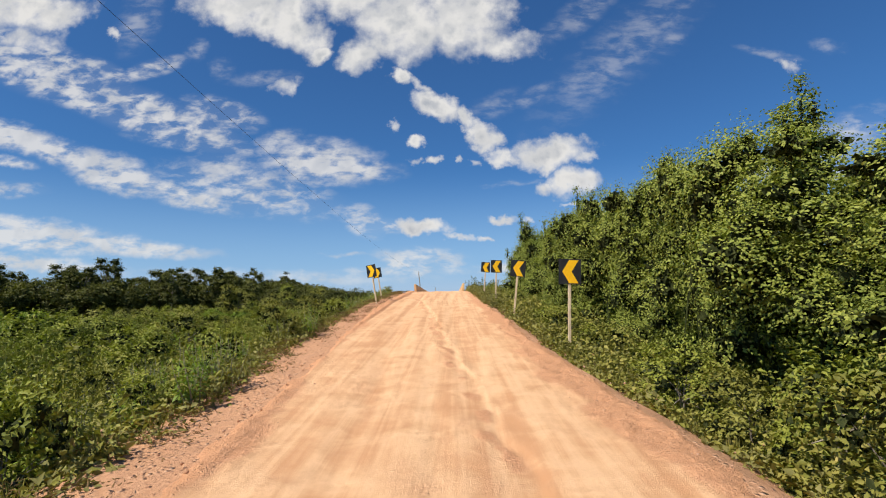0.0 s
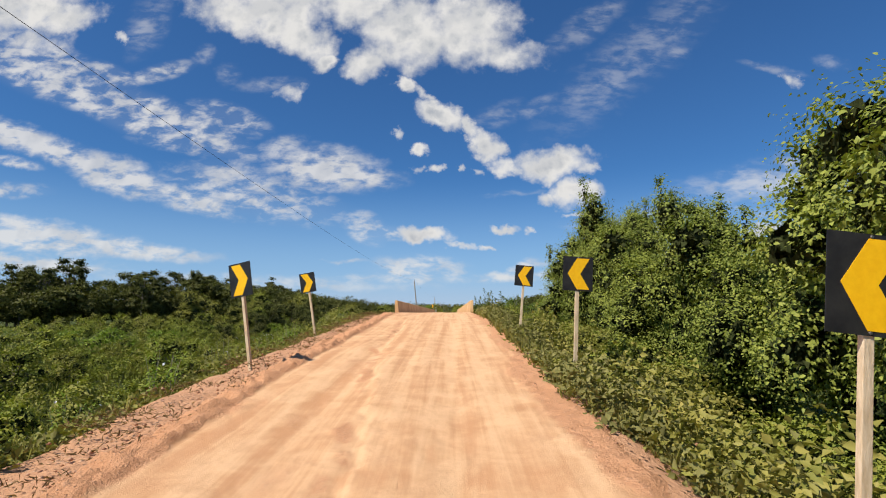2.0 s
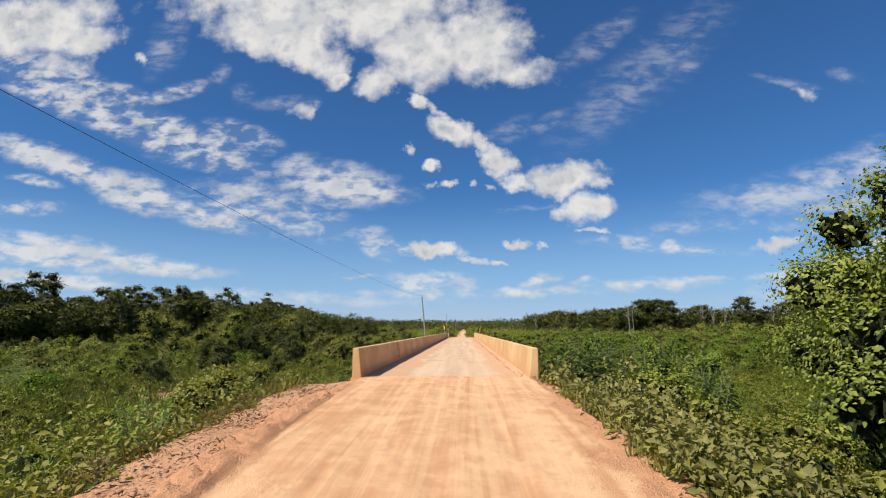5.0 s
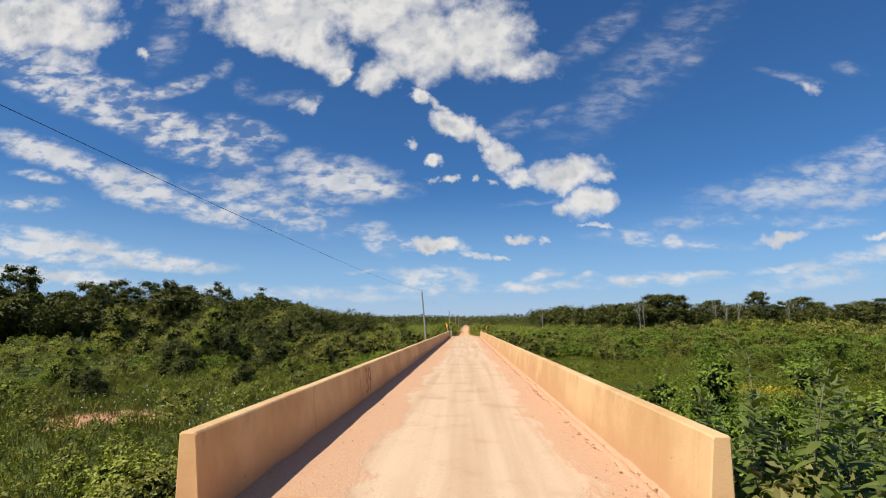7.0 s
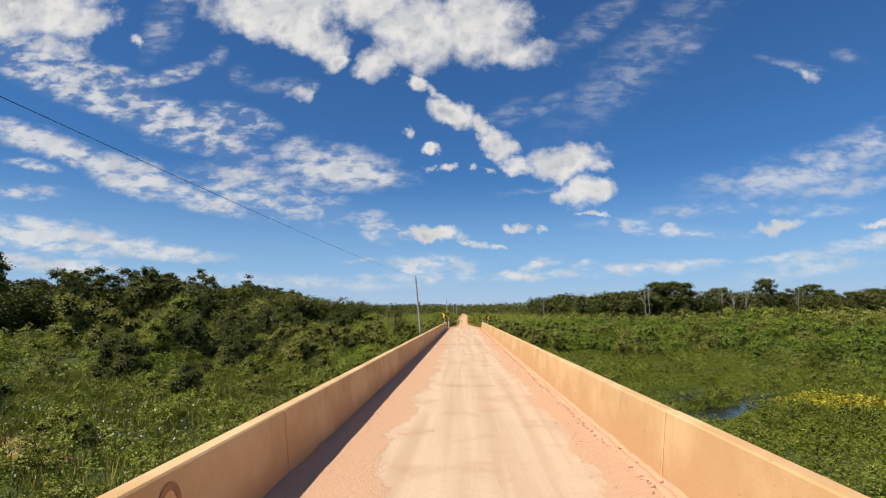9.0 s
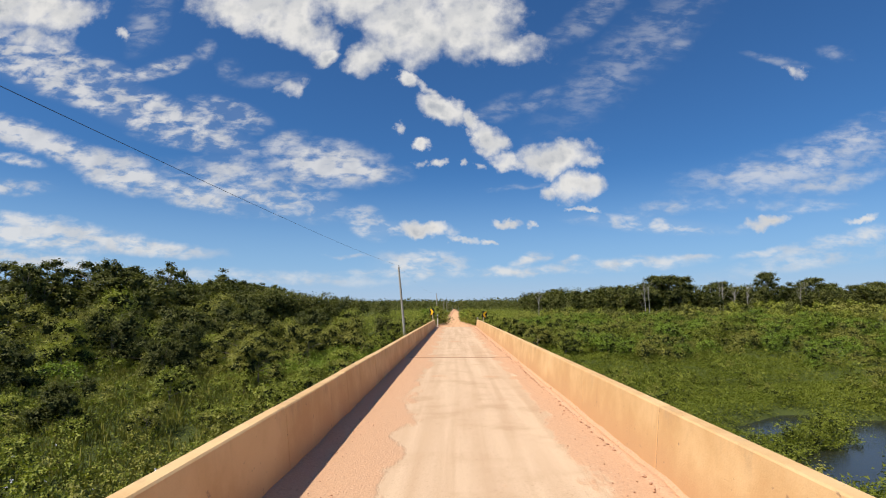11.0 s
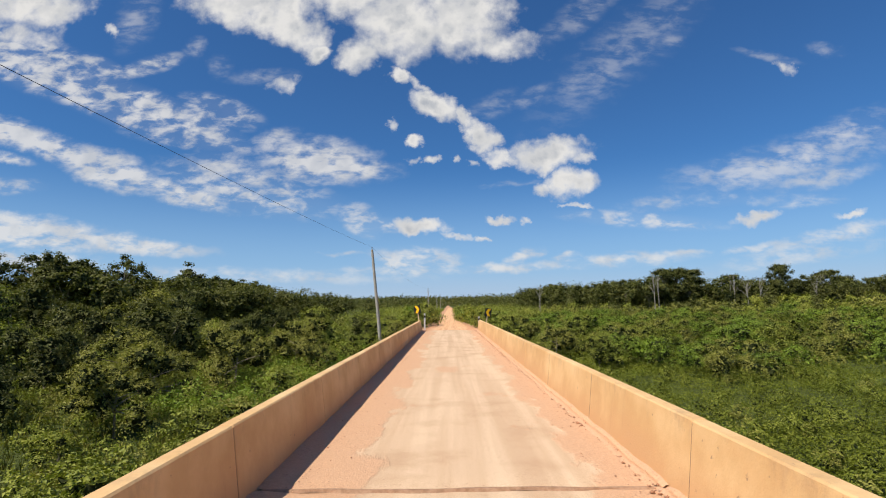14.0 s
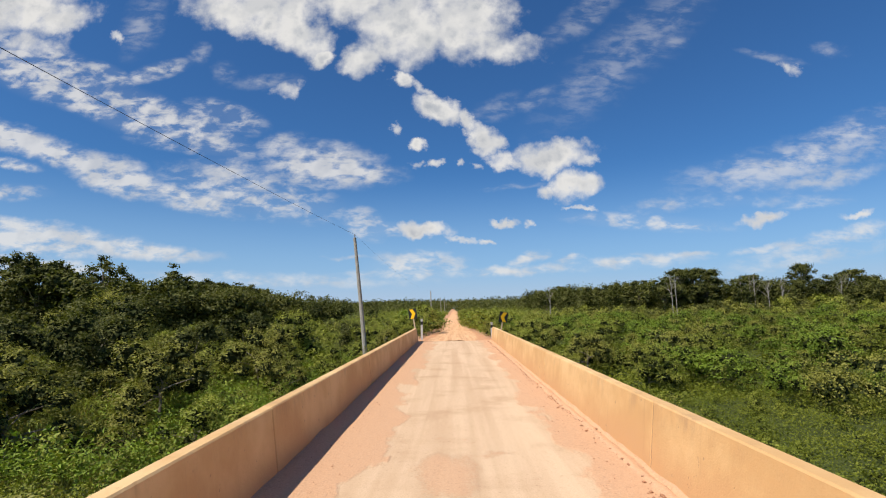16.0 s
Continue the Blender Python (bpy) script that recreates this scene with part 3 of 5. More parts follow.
def foliage_mesh(name, lobes, count, size, mat, rng, droop=0.35, ratio=0.55, clump=0, fine=False, core=0.5):
    p, d = crown_points(lobes, count, rng)
    if clump:
        k = count // clump
        base = np.repeat(p[:k], clump, 0)
        p = base + rng.normal(size=base.shape) * size * 0.8
        d = np.repeat(d[:k], clump, 0)
    ax = d * 0.7 + rng.normal(size=p.shape) * 0.6 + np.array([0, 0, -droop])
    L = size * rng.uniform(0.5, 1.35, len(p))
    v, f = leaves(p, ax, L, L * ratio, rng, facing=d * 0.8 + np.array([0, 0, 0.6]), fine=fine)
    if not core:
        return mesh_from(name, v, f, mat)
    # the cores get a dark colour in place of shade within the crown
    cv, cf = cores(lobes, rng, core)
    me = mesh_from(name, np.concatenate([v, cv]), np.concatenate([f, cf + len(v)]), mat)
    me.materials.append(M_TWIG_SHADE)
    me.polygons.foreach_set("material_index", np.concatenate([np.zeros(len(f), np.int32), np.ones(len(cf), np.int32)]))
    return me


def spray_mesh(name, lobes, sprays, per, size, mat, rng, ratio=0.55, reach=1.0, inner=30, fine=False, rise=0.2, sag=0.3):
    """Foliage of leafy twigs that grow out of the lobes, round an inside painted dark as shade."""
    lobes = np.asarray(lobes, float)
    area = lobes[:, 3] * lobes[:, 4] + 0.01
    pick = rng.choice(len(lobes), sprays, p=area / area.sum())
    d = unit(rng.normal(size=(sprays, 3)) + (0, 0, 0.55))
    rad = lobes[pick, 3:][:, [0, 0, 1]]
    way = unit(d + rng.normal(size=d.shape) * 0.35 + (0, 0, rise))
    long = rad.mean(1) * rng.uniform(0.45, 0.95, sprays) * reach
    t = np.tile(np.linspace(0.2, 1.0, per), sprays)
    k = np.repeat(np.arange(sprays), per)
    p = (lobes[pick, :3] + d * rad * 0.5)[k] + way[k] * (long[k] * t)[:, None] + np.array([0, 0, -1.0]) * (sag * long[k] * t * t)[:, None]
    flip = np.where(np.arange(len(k)) % 2, 1.0, -1.0)[:, None]
    side = unit(np.cross(way, rng.normal(size=way.shape) * 0.4 + (0, 0, 1.0)))[k] * flip
    ax = side * 0.9 + way[k] * 0.4 + rng.normal(size=p.shape) * 0.25 + (0, 0, -0.25)
    p = p + rng.normal(size=p.shape) * size * 0.35
    L = size * rng.uniform(0.6, 1.25, len(k)) * (1.15 - 0.45 * t)
    v, f = leaves(p, ax, L, L * ratio, rng, facing=d[k] * 1.0 + np.array([0, 0, 0.5]), fine=fine)
    if not inner:
        return mesh_from(name, v, f, mat)
    # inner leaves whose dark colour stands in for the shade between twigs
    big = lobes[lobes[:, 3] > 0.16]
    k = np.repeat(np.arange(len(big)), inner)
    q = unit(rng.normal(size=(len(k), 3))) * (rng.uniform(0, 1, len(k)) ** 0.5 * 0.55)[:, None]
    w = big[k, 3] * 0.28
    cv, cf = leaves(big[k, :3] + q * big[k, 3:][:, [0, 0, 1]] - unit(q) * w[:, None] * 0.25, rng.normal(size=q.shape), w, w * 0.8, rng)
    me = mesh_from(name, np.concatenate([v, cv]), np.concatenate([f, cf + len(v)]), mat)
    me.materials.append(M_TWIG_SHADE)
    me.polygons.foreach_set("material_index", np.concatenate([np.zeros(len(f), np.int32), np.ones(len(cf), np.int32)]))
    return me


def limb_mesh(name, ends, height, radius, mat, rng, base=(0, 0), lean=0.12, sides=6):
    """A trunk with limbs that run to the given ends."""
    bm = bmesh.new()
    top = np.array([rng.normal() * lean * height * 0.4, rng.normal() * lean * height * 0.4, height])
    pts = [np.array([base[0], base[1], -0.3]) * (1 - t) + top * t + np.array([math.sin(t * 5) * lean * 0.3, math.cos(t * 4) * lean * 0.3, 0]) for t in np.linspace(0, 1, 6)]
    tube(bm, pts, [radius * (1.15 - 0.75 * t) for t in np.linspace(0, 1, 6)], sides)
    for e in ends:
        e = np.asarray(e, float)
        t = rng.uniform(0.45, 0.9)
        s = pts[0] * (1 - t) + top * t
        mids = [s * (1 - u) + e * u + np.array([0, 0, 0.12 * height * u * (1 - u)]) for u in (0, 0.35, 0.7, 1)]
        tube(bm, mids, [radius * q for q in (0.5, 0.38, 0.24, 0.08)], 5)
    me = bpy.data.meshes.new(name)
    bm.to_mesh(me)
    bm.free()
    me.materials.append(mat)
    return me


# ---- the lie of the land ----
ROAD_Y = [-90, -46.9, -42.1, -37.8, -33.8, -30.1, -26.8, -23.6, -20.7, -17.9, -6.4, -2, 0, 67.2, 70.5, 76, 90, 110, 137, 217, 350, 430, 900, 3000]
ROAD_Z = [-3.2, -2.98, -2.70, -2.42, -2.10, -1.79, -1.54, -1.30, -1.06, -0.88, -0.19, -0.03, 0, 0, -0.02, -0.12, -0.42, -0.75, -1.0, -1.1, -0.2, -0.5, -0.6, 0.0]
BRIDGE_END = 67.2


def road_z(y):
    return np.interp(y, ROAD_Y, ROAD_Z)


def road_x(y):
    return np.interp(y, [-90, -46, -41, -33, -22, -12, -4, 0, 67, 78, 95, 130, 200, 350], [1.6, 0.95, 0.78, 0.32, 0.12, 0.2, 0.0, 0.0, 0.0, 0.1, 0.25, -0.4, -0.2, 0.9])


def wave(x, y, s, k=0.0):
    """Smooth unevenness of about -1 to 1 with a wavelength near s."""
    x, y = x / s * 6.28, y / s * 6.28
    return (np.sin(x * 0.9 + y * 0.4 + k) + np.sin(y * 1.1 - x * 0.5 + 1.7 * k + 1) + np.sin(x * 0.35 - y * 0.8 + 2.3 * k + 2) + 0.6 * np.sin(x * 1.9 + y * 1.6 + k * 3) * np.cos(y * 2.1 - x * 0.7)) / 3.2


PONDS = [(11.4 + 7.8 * t, 30.6 + 8.2 * t + 0.5 * math.sin(7 * t), 1.1 + 0.25 * math.sin(9 * t)) for t in (0.0, 0.16, 0.33, 0.5, 0.66, 0.83, 1.0)]
PONDS += [(12.6, 37.6, 1.1), (13.9, 38.8, 1.2), (15.3, 39.9, 1.1), (16.8, 41.0, 1.2), (-14.0, 58.0, 2.2)]


def ground_z(x, y):
    x, y = np.asarray(x, float), np.asarray(y, float)
    far = np.hypot(x, y)
    low = -3.3 + 0.18 * wave(x, y, 9.0) + np.interp(y, [120, 217, 350, 520, 900, 3000], [0, 1.4, 2.6, 2.6, 2.6, 3.0]) + np.clip(far - 250, 0, 4000) * 0.0008
    for px, py, pr in PONDS:
        low = low - 0.75 * np.exp(-((x - px) ** 2 + (y - py) ** 2) / (pr * pr))
    off = np.abs(x - road_x(y))
    rim = np.where(x < 0, 3.45, 2.75)
    bank = road_z(y) - 0.06 - np.clip(off - rim, 0, None) * np.where(x < 0, 0.6, 0.53) - 0.06 * np.clip(off - 2.2, 0, 1.0)
    bank = bank - 0.75 * np.clip(np.minimum(y, BRIDGE_END - y), 0, 40)
    bank = bank + 0.05 * wave(x, y, 1.7, 2.0) * (off > 2.3)
    z = np.maximum(low, bank)
    return z


def steps(*spans):
    out = []
    for a, b, d in spans:
        out += list(np.arange(a, b, d))
    return np.array(out)


def build_ground():
    gx = steps((-3500, -500, 250), (-500, -100, 40), (-100, -30, 5), (-30, -9, 1.2), (-9, 9, 0.22), (9, 30, 1.2), (30, 100, 5), (100, 500, 40), (500, 3501, 250))
    gy = steps((-3500, -500, 300), (-500, -70, 30), (-70, 2, 0.3), (2, 64, 0.9), (64, 76, 0.35), (76, 140, 2), (140, 400, 10), (400, 900, 40), (900, 3701, 200))
    X, Y = np.meshgrid(gx, gy)
    Z = ground_z(X, Y)
    n, m = X.shape
    i = (np.arange(n - 1)[:, None] * m + np.arange(m - 1)).ravel()
    me = mesh_from("ground", np.stack([X, Y, Z], -1).reshape(-1, 3), np.stack([i, i + 1, i + m + 1, i + m], 1), M_GROUND, True)
    off = np.abs(X - road_x(Y))
    side = np.where(X < road_x(Y), 3.7, np.interp(Y, [-48, -38, -28, -22, -14], [4.0, 3.8, 3.5, 2.9, 2.6]))
    dirt = np.clip((side - off) / 0.9 + 0.5 + 0.35 * wave(X, Y, 2.3, 1.0), 0, 1)
    dirt = np.where((Y > 1.5) & (Y < 64.5), 0, dirt)
    dirt = np.maximum(dirt, np.clip(1.4 - np.hypot((X + 18.5) / 3.4, (Y - 23.0) / 2.4) + 0.5 * wave(X, Y, 2.9, 3.0), 0, 0.62))
    at = me.attributes.new("dirt", "FLOAT", "POINT")
    at.data.foreach_set("value", dirt.ravel().astype(np.float32))
    tagged(new("ground", me), "flat marsh ground with green growth and bare red soil", "ground", kind="structure")


def rough(X, Y, size, octaves=4, seed=0.0):
    """Natural roughness of about -1 to 1, with lumps of about that size in metres."""
    flat = [noise.fractal(Vector((a / size, b / size, seed)), 0.9, 2.1, octaves) for a, b in zip(X.ravel(), Y.ravel())]
    return np.clip(np.array(flat).reshape(X.shape), -1.5, 1.5)


def build_road(name, y0, y1, dy, half, left, right, cols=81):
    """A dirt road: a worn middle and loose shoulders, lying on the ground."""
    ys = np.arange(y0, y1 + dy / 2, dy)
    U, Y = np.meshgrid(np.linspace(-1, 1, cols), ys)
    wide = np.where(U < 0, np.interp(Y, *left), np.interp(Y, *right))
    near = -10 < y1 < 10
    n1 = rough(U * 3.0, Y, 1.5, 5) if near else wave(U * 3, Y, 9.0)
    off = np.abs(U) * wide * (1 + 0.06 * n1 * np.clip((np.abs(U) - 0.5) * 4, 0, 1))
    X = road_x(Y) + np.sign(U) * off
    if near:
        X = np.where(Y > -0.35, np.clip(X, -2.05, 2.05), X)
    lane = np.abs(off)
    rut = -0.04 * np.exp(-((lane - 0.85) / 0.24) ** 2) + 0.02 * np.exp(-((lane - 0.25) / 0.2) ** 2)
    Z = road_z(Y) + 0.7 * rut * (1 + 0.5 * wave(X, Y, 19.0)) - 0.03 * np.clip((lane - 1.9) / 1.0, 0, 1)
    loose = np.clip((lane - half + 0.35 + 0.3 * n1) / 0.5, 0, 1)
    if near:
        streak = rough(X * 3.5, Y * 0.6, 1.2, 4, 3.0)
        Z = Z + 0.008 * streak + 0.006 * rough(X, Y, 0.28, 4, 7.0) + 0.018 * rough(X, Y * 0.4, 0.9, 4, 13.0)
        crumbs = rough(X, Y, 0.20, 4, 11.0)
        Z = Z + loose * (0.045 * crumbs + 0.01)
        # graded soil heaped beside the packed track, with a sharp foot
        u = X - road_x(Y)
        foot = 1.98 + 0.03 * rough(X * 0, Y, 1.1, 5, 17.0) + np.interp(Y, [-34, -26], [0.25, 0.0])
        berm = np.clip((-u - foot) / 0.09, 0, 1) * np.interp(Y, [-48, -34, -26, -14, -3, -1], [0.02, 0.03, 0.06, 0.08, 0.06, 0.0])
        Z = Z + berm * (1 + 0.9 * crumbs) * np.clip((3.0 + u) / 0.7, 0.25, 1)
        loose = np.maximum(loose, np.clip((-u - foot) / 0.05, 0, 1) * np.clip((Y + 48) / 8, 0, 1))
        # worn edge that wanders from the middle to the left wheel track
        line = np.interp(Y, [-44, -36, -30, -24.6, -17, -9], [0.9, 0.6, 0.3, -0.13, -0.8, -1.0]) + 0.20 * rough(X * 0, Y, 1.3, 6, 23.0)
        edge = np.clip((u - line) / 0.06, 0, 1) * np.clip((line + 1.1 - u) / 1.0, 0, 1) * np.clip((-4 - Y) / 6, 0, 1) * np.clip((Y + 47) / 4, 0, 1)
        Z = Z + 0.035 * edge
        scar = np.exp(-((u - line + 0.16) / 0.17) ** 2) * np.clip(0.6 + 1.0 * rough(X, Y, 0.6, 4, 29.0), 0, 1) * np.clip((-4 - Y) / 6, 0, 1)
        Z = Z + scar * 0.035 * crumbs
        worn = np.clip((line - u) / 0.12, 0, 1) * np.clip((-4 - Y) / 6, 0, 1) * np.clip(0.5 + rough(X, Y * 0.5, 0.8, 5, 31.0), 0, 1)
        loose = np.maximum(loose, np.maximum(0.8 * scar, 0.42 * worn))
        Z = np.where(Y > -0.9, Z * np.clip(-Y / 0.9, 0.25, 1) + 0.022 * np.clip((0.7 - Y) / 0.5, -0.8, 1), Z)
    Z = Z - 0.16 * np.clip((np.abs(U) - 0.90) / 0.10, 0, 1)
    n, m = X.shape
    i = (np.arange(n - 1)[:, None] * m + np.arange(m - 1)).ravel()
    me = mesh_from(name, np.stack([X, Y, Z], -1).reshape(-1, 3), np.stack([i, i + 1, i + m + 1, i + m], 1), M_DIRT, True)
    at = me.attributes.new("loose", "FLOAT", "POINT")
    at.data.foreach_set("value", loose.ravel().astype(np.float32))
    return tagged(new(name, me), "rutted orange dirt road with loose soil at its edges", "road", kind="structure")


build_ground()
build_road("road", -90.0, -49.0, 0.5, 2.1, ([-30, -22], [2.4, 2.65]), ([-30, -5], [2.8, 2.6]), 41)
build_road("road", -49.0, 0.7, 0.075, 2.1, ([-30, -22, -5, -1.5, 0], [2.4, 2.65, 2.7, 2.4, 2.3]), ([-30, -5, -1.5, 0], [2.8, 2.6, 2.4, 2.3]), 121)
build_road("road", 67.25, 140.0, 0.5, 1.5, ([70, 90], [2.3, 1.7]), ([70, 90], [2.3, 1.7]), 31)
build_road("road", 140.0, 900.0, 4.0, 1.4, ([140, 220], [1.8, 1.5]), ([140, 220], [1.8, 1.5]), 15)

for k, (px, py, pr) in enumerate(PONDS):
    bm = bmesh.new()
    ring = [bm.verts.new((px + pr * 1.3 * math.cos(a) * (1 + 0.2 * math.sin(3 * a + px)), py + pr * 1.3 * math.sin(a), -3.60 - 0.005 * k)) for a in np.linspace(0, 2 * math.pi, 40, endpoint=False)]
    bm.faces.new(ring)
    tagged(part("water", bm, M_WATER), "dark still marsh water", "water", kind="structure")

# ---- the bridge ----
WALL_H, PANEL = 0.72, 3.36


def build_bridge():
    bridge = thing("bridge", "narrow concrete bridge dusted with orange dirt", "bridge")
    for y0, y1 in ((0.0, 33.975), (34.015, BRIDGE_END)):
        ys = np.concatenate([[y0], np.arange(y0 + 0.2, y1 - 0.1, 0.2), [y1]])
        xs = np.concatenate([np.linspace(-2.3, -1.5, 17), np.linspace(-1.4, 1.5, 30), np.linspace(1.54, 2.0, 24), [2.15, 2.3]])
        X, Y = np.meshgrid(xs, ys)
        Z = 0.006 * wave(X, Y, 2.3) + 0.030 * np.clip((-X - 1.62) / 0.35, 0, 1) * np.clip(Y / 1.5, 0, 1) * (1 + 0.5 * wave(X * 2, Y, 1.3)) + 0.012 * np.clip((X - 1.25) / 0.1, 0, 1)
        lip = 1.84 + 0.035 * rough(X * 0, Y, 0.9, 4, 3.0)
        Z = Z + np.clip((X - lip) / 0.03, 0, 1) * np.clip(0.022 + 0.025 * rough(X, Y, 0.3, 4, 5.0), 0.003, 0.06) * np.clip(Y / 1.5, 0, 1)
        Z = Z - 0.05 * np.exp(-((X - 1.965) / 0.022) ** 2) * np.clip(0.7 + 0.8 * rough(X * 0, Y, 1.6, 3, 9.0), 0, 1)
        Z[[0, -1]] -= 0.02
        n, m = X.shape
        i = (np.arange(n - 1)[:, None] * m + np.arange(m - 1)).ravel()
        me = mesh_from("deck_top", np.stack([X, Y, Z], -1).reshape(-1, 3), np.stack([i, i + 1, i + m + 1, i + m], 1), M_DECK, True)
        top = new("deck_top", me)
        top.parent = bridge
        tagged(top, "dusty concrete deck with red dirt along both sides")
        bm = bmesh.new()
        box(bm, -2.3, 2.3, y0, y1, -0.45, -0.03)
        part("slab", bevelled(bm, 0.01), M_WALL, bridge)
    bm = bmesh.new()
    xs = np.linspace(-1.95, 1.9, 60)
    rows = [[bm.verts.new((x, 33.995 + o * (1 + 0.5 * math.sin(x * 9 + o * 30)) + 0.02 * math.sin(x * 3.1), z)) for x in xs] for o, z in ((-0.035, -0.02), (-0.014, 0.008), (0.014, 0.009), (0.035, -0.02))]
    for a, b in zip(rows, rows[1:]):
        for k in range(len(xs) - 1):
            bm.faces.new((a[k], a[k + 1], b[k + 1], b[k]))
    part("expansion_joint", bm, M_JOINT, bridge, "dark dirt-filled joint across the deck")
    for y0, y1 in ((-0.25, 1.3), (65.9, 67.45)):
        bm = bmesh.new()
        box(bm, -2.28, 2.28, y0, y1, -4.4, -0.29)
        part("abutment", bevelled(bm, 0.02), M_WALL, bridge)
    for y in (17.0, 34.0, 51.0):
        bm = bmesh.new()
        box(bm, -2.1, 2.1, y - 0.35, y + 0.35, -4.4, -0.45)
        part("pier", bevelled(bm, 0.03), M_WALL, bridge)
    rng = np.random.default_rng(5)
    for side in (-1, 1):
        prof = [(2.25, -0.3), (2.25, WALL_H - 0.015), (2.235, WALL_H), (2.115, WALL_H), (2.10, WALL_H - 0.015), (2.02, -0.02), (2.02, -0.3)]
        bm = bmesh.new()
        rings = []
        for y in (0.0, 0.012, PANEL / 2, PANEL - 0.022, PANEL - 0.010):
            grow = 0.012 if y in (0.0, PANEL - 0.010) else 0.0
            rings.append([bm.verts.new((side * (px - (grow if px > 2.2 else -grow)), y, pz - (grow if pz > 0.5 else 0))) for px, pz in prof])
        for a, b in zip(rings, rings[1:]):
            for k in range(len(prof)):
                q = (a[k], a[(k + 1) % len(prof)], b[(k + 1) % len(prof)], b[k])
                bm.faces.new(q if side > 0 else q[::-1])
        bm.faces.new(rings[0] if side < 0 else rings[0][::-1]), bm.faces.new(rings[-1][::-1] if side < 0 else rings[-1])
        bmesh.ops.recalc_face_normals(bm, faces=bm.faces)
        first = part("parapet_panel", bm, M_WALL, bridge)
        for k in range(1, 20):
            o = first.copy()
            scene.collection.objects.link(o)
            o.location = (rng.normal() * 0.003, k * PANEL, rng.normal() * 0.002)
        bm = bmesh.new()
        inner = [(2.243, -0.3), (2.243, WALL_H - 0.022), (2.108, WALL_H - 0.022), (2.028, -0.02), (2.028, -0.3)]
        ends = [[bm.verts.new((side * px, y, pz)) for px, pz in inner] for y in (-0.020, 0.010)]
        for k in range(5):
            bm.faces.new((ends[0][k], ends[0][(k + 1) % 5], ends[1][(k + 1) % 5], ends[1][k]))
        bm.faces.new(ends[0]), bm.faces.new(ends[1][::-1])
        bmesh.ops.recalc_face_normals(bm, faces=bm.faces)
        fill = part("joint_fill", bm, M_GAP, bridge, "dark open joint between parapet panels")
        fill.location.y = PANEL
        for k in range(2, 20):
            o = fill.copy()
            scene.collection.objects.link(o)
            o.location = (0, k * PANEL, 0)
    return bridge


bridge = build_bridge()


def build_scrawl():
    """The two painted figures on the wall."""
    cu = bpy.data.curves.new("scrawl", "FONT")
    cu.body, cu.size, cu.extrude, cu.offset = "39", 0.80, 0.002, -0.010
    tmp = new("scrawl_text", cu)
    me = bpy.data.meshes.new_from_object(tmp.evaluated_get(bpy.context.evaluated_depsgraph_get()))
    bpy.data.objects.remove(tmp)
    me.materials.clear()
    me.materials.append(M_PAINT)
    ob = new("painted_number", me)
    ob.parent = bridge
    tagged(ob, "brown painted figures on the concrete")
    lean = math.degrees(math.atan2(0.08, WALL_H - 0.015))
    ob.matrix_basis = pose(-2.028, 7.20, 0.11, 0, -lean, 0) @ pose(0, 0, 0, 90, 0, 90) @ Matrix.Diagonal((0.92, 1.0, 1.0, 1.0))


build_scrawl()

# ---- road signs, markers, poles ----


def build_sign(points_left, tall, group):
    sign = thing("chevron_sign", "black road sign with a yellow chevron on a wooden post", "road sign", group=group)
    bm = bmesh.new()
    box(bm, -0.035, 0.035, -0.025, 0.025, -0.5, tall + 0.05)
    part("post", bevelled(bm, 0.006), M_POST, sign, "pale sawn wooden post")
    bm = bmesh.new()
    box(bm, -0.285, 0.285, -0.034, -0.029, tall, tall + 0.64)
    panel = part("panel", bm, M_BLACK, sign, "matt black sign plate")
    s = 1 if points_left else -1
    shape = [(0.22, 0.29), (-0.02, 0.29), (-0.195, 0.0), (-0.02, -0.29), (0.22, -0.29), (0.045, 0.0)]
    bm = bmesh.new()
    back = [bm.verts.new((s * x, -0.034, tall + 0.32 + z)) for x, z in shape]
    front = [bm.verts.new((s * x, -0.037, tall + 0.32 + z)) for x, z in shape]
    for k in range(6):
        bm.faces.new((back[k], back[(k + 1) % 6], front[(k + 1) % 6], front[k]))
    for ring in (front, back):
        bm.faces.new([ring[i] for i in (0, 1, 2, 5)]), bm.faces.new([ring[i] for i in (2, 3, 4, 5)])
    bmesh.ops.recalc_face_normals(bm, faces=bm.faces)
    part("chevron", bm, M_YELLOW, panel, "bright yellow chevron")
    for z in (0.018, 0.622):
        bm = bmesh.new()
        tube(bm, [(0, -0.034, tall + z), (0, -0.041, tall + z)], [0.011, 0.009], 8)
        part("bolt", bm, M_STEEL, panel)
    return sign


def place_sign(left, base, centre, yaw, group, name_label=""):
    bx, by = base
    bz = float(ground_z(bx, by))
    d = Vector((centre[0] - bx, centre[1] - by, centre[2] - bz))
    sign = build_sign(left, d.length - 0.32, group)
    lean = math.degrees(math.atan2(d.x, d.z))
    tip = math.degrees(math.atan2(-d.y, d.z))
    sign.matrix_basis = pose(bx, by, bz, tip, lean, 0) @ pose(0, 0, 0, 0, 0, yaw)
    if name_label:
        tagged(sign, name_label)


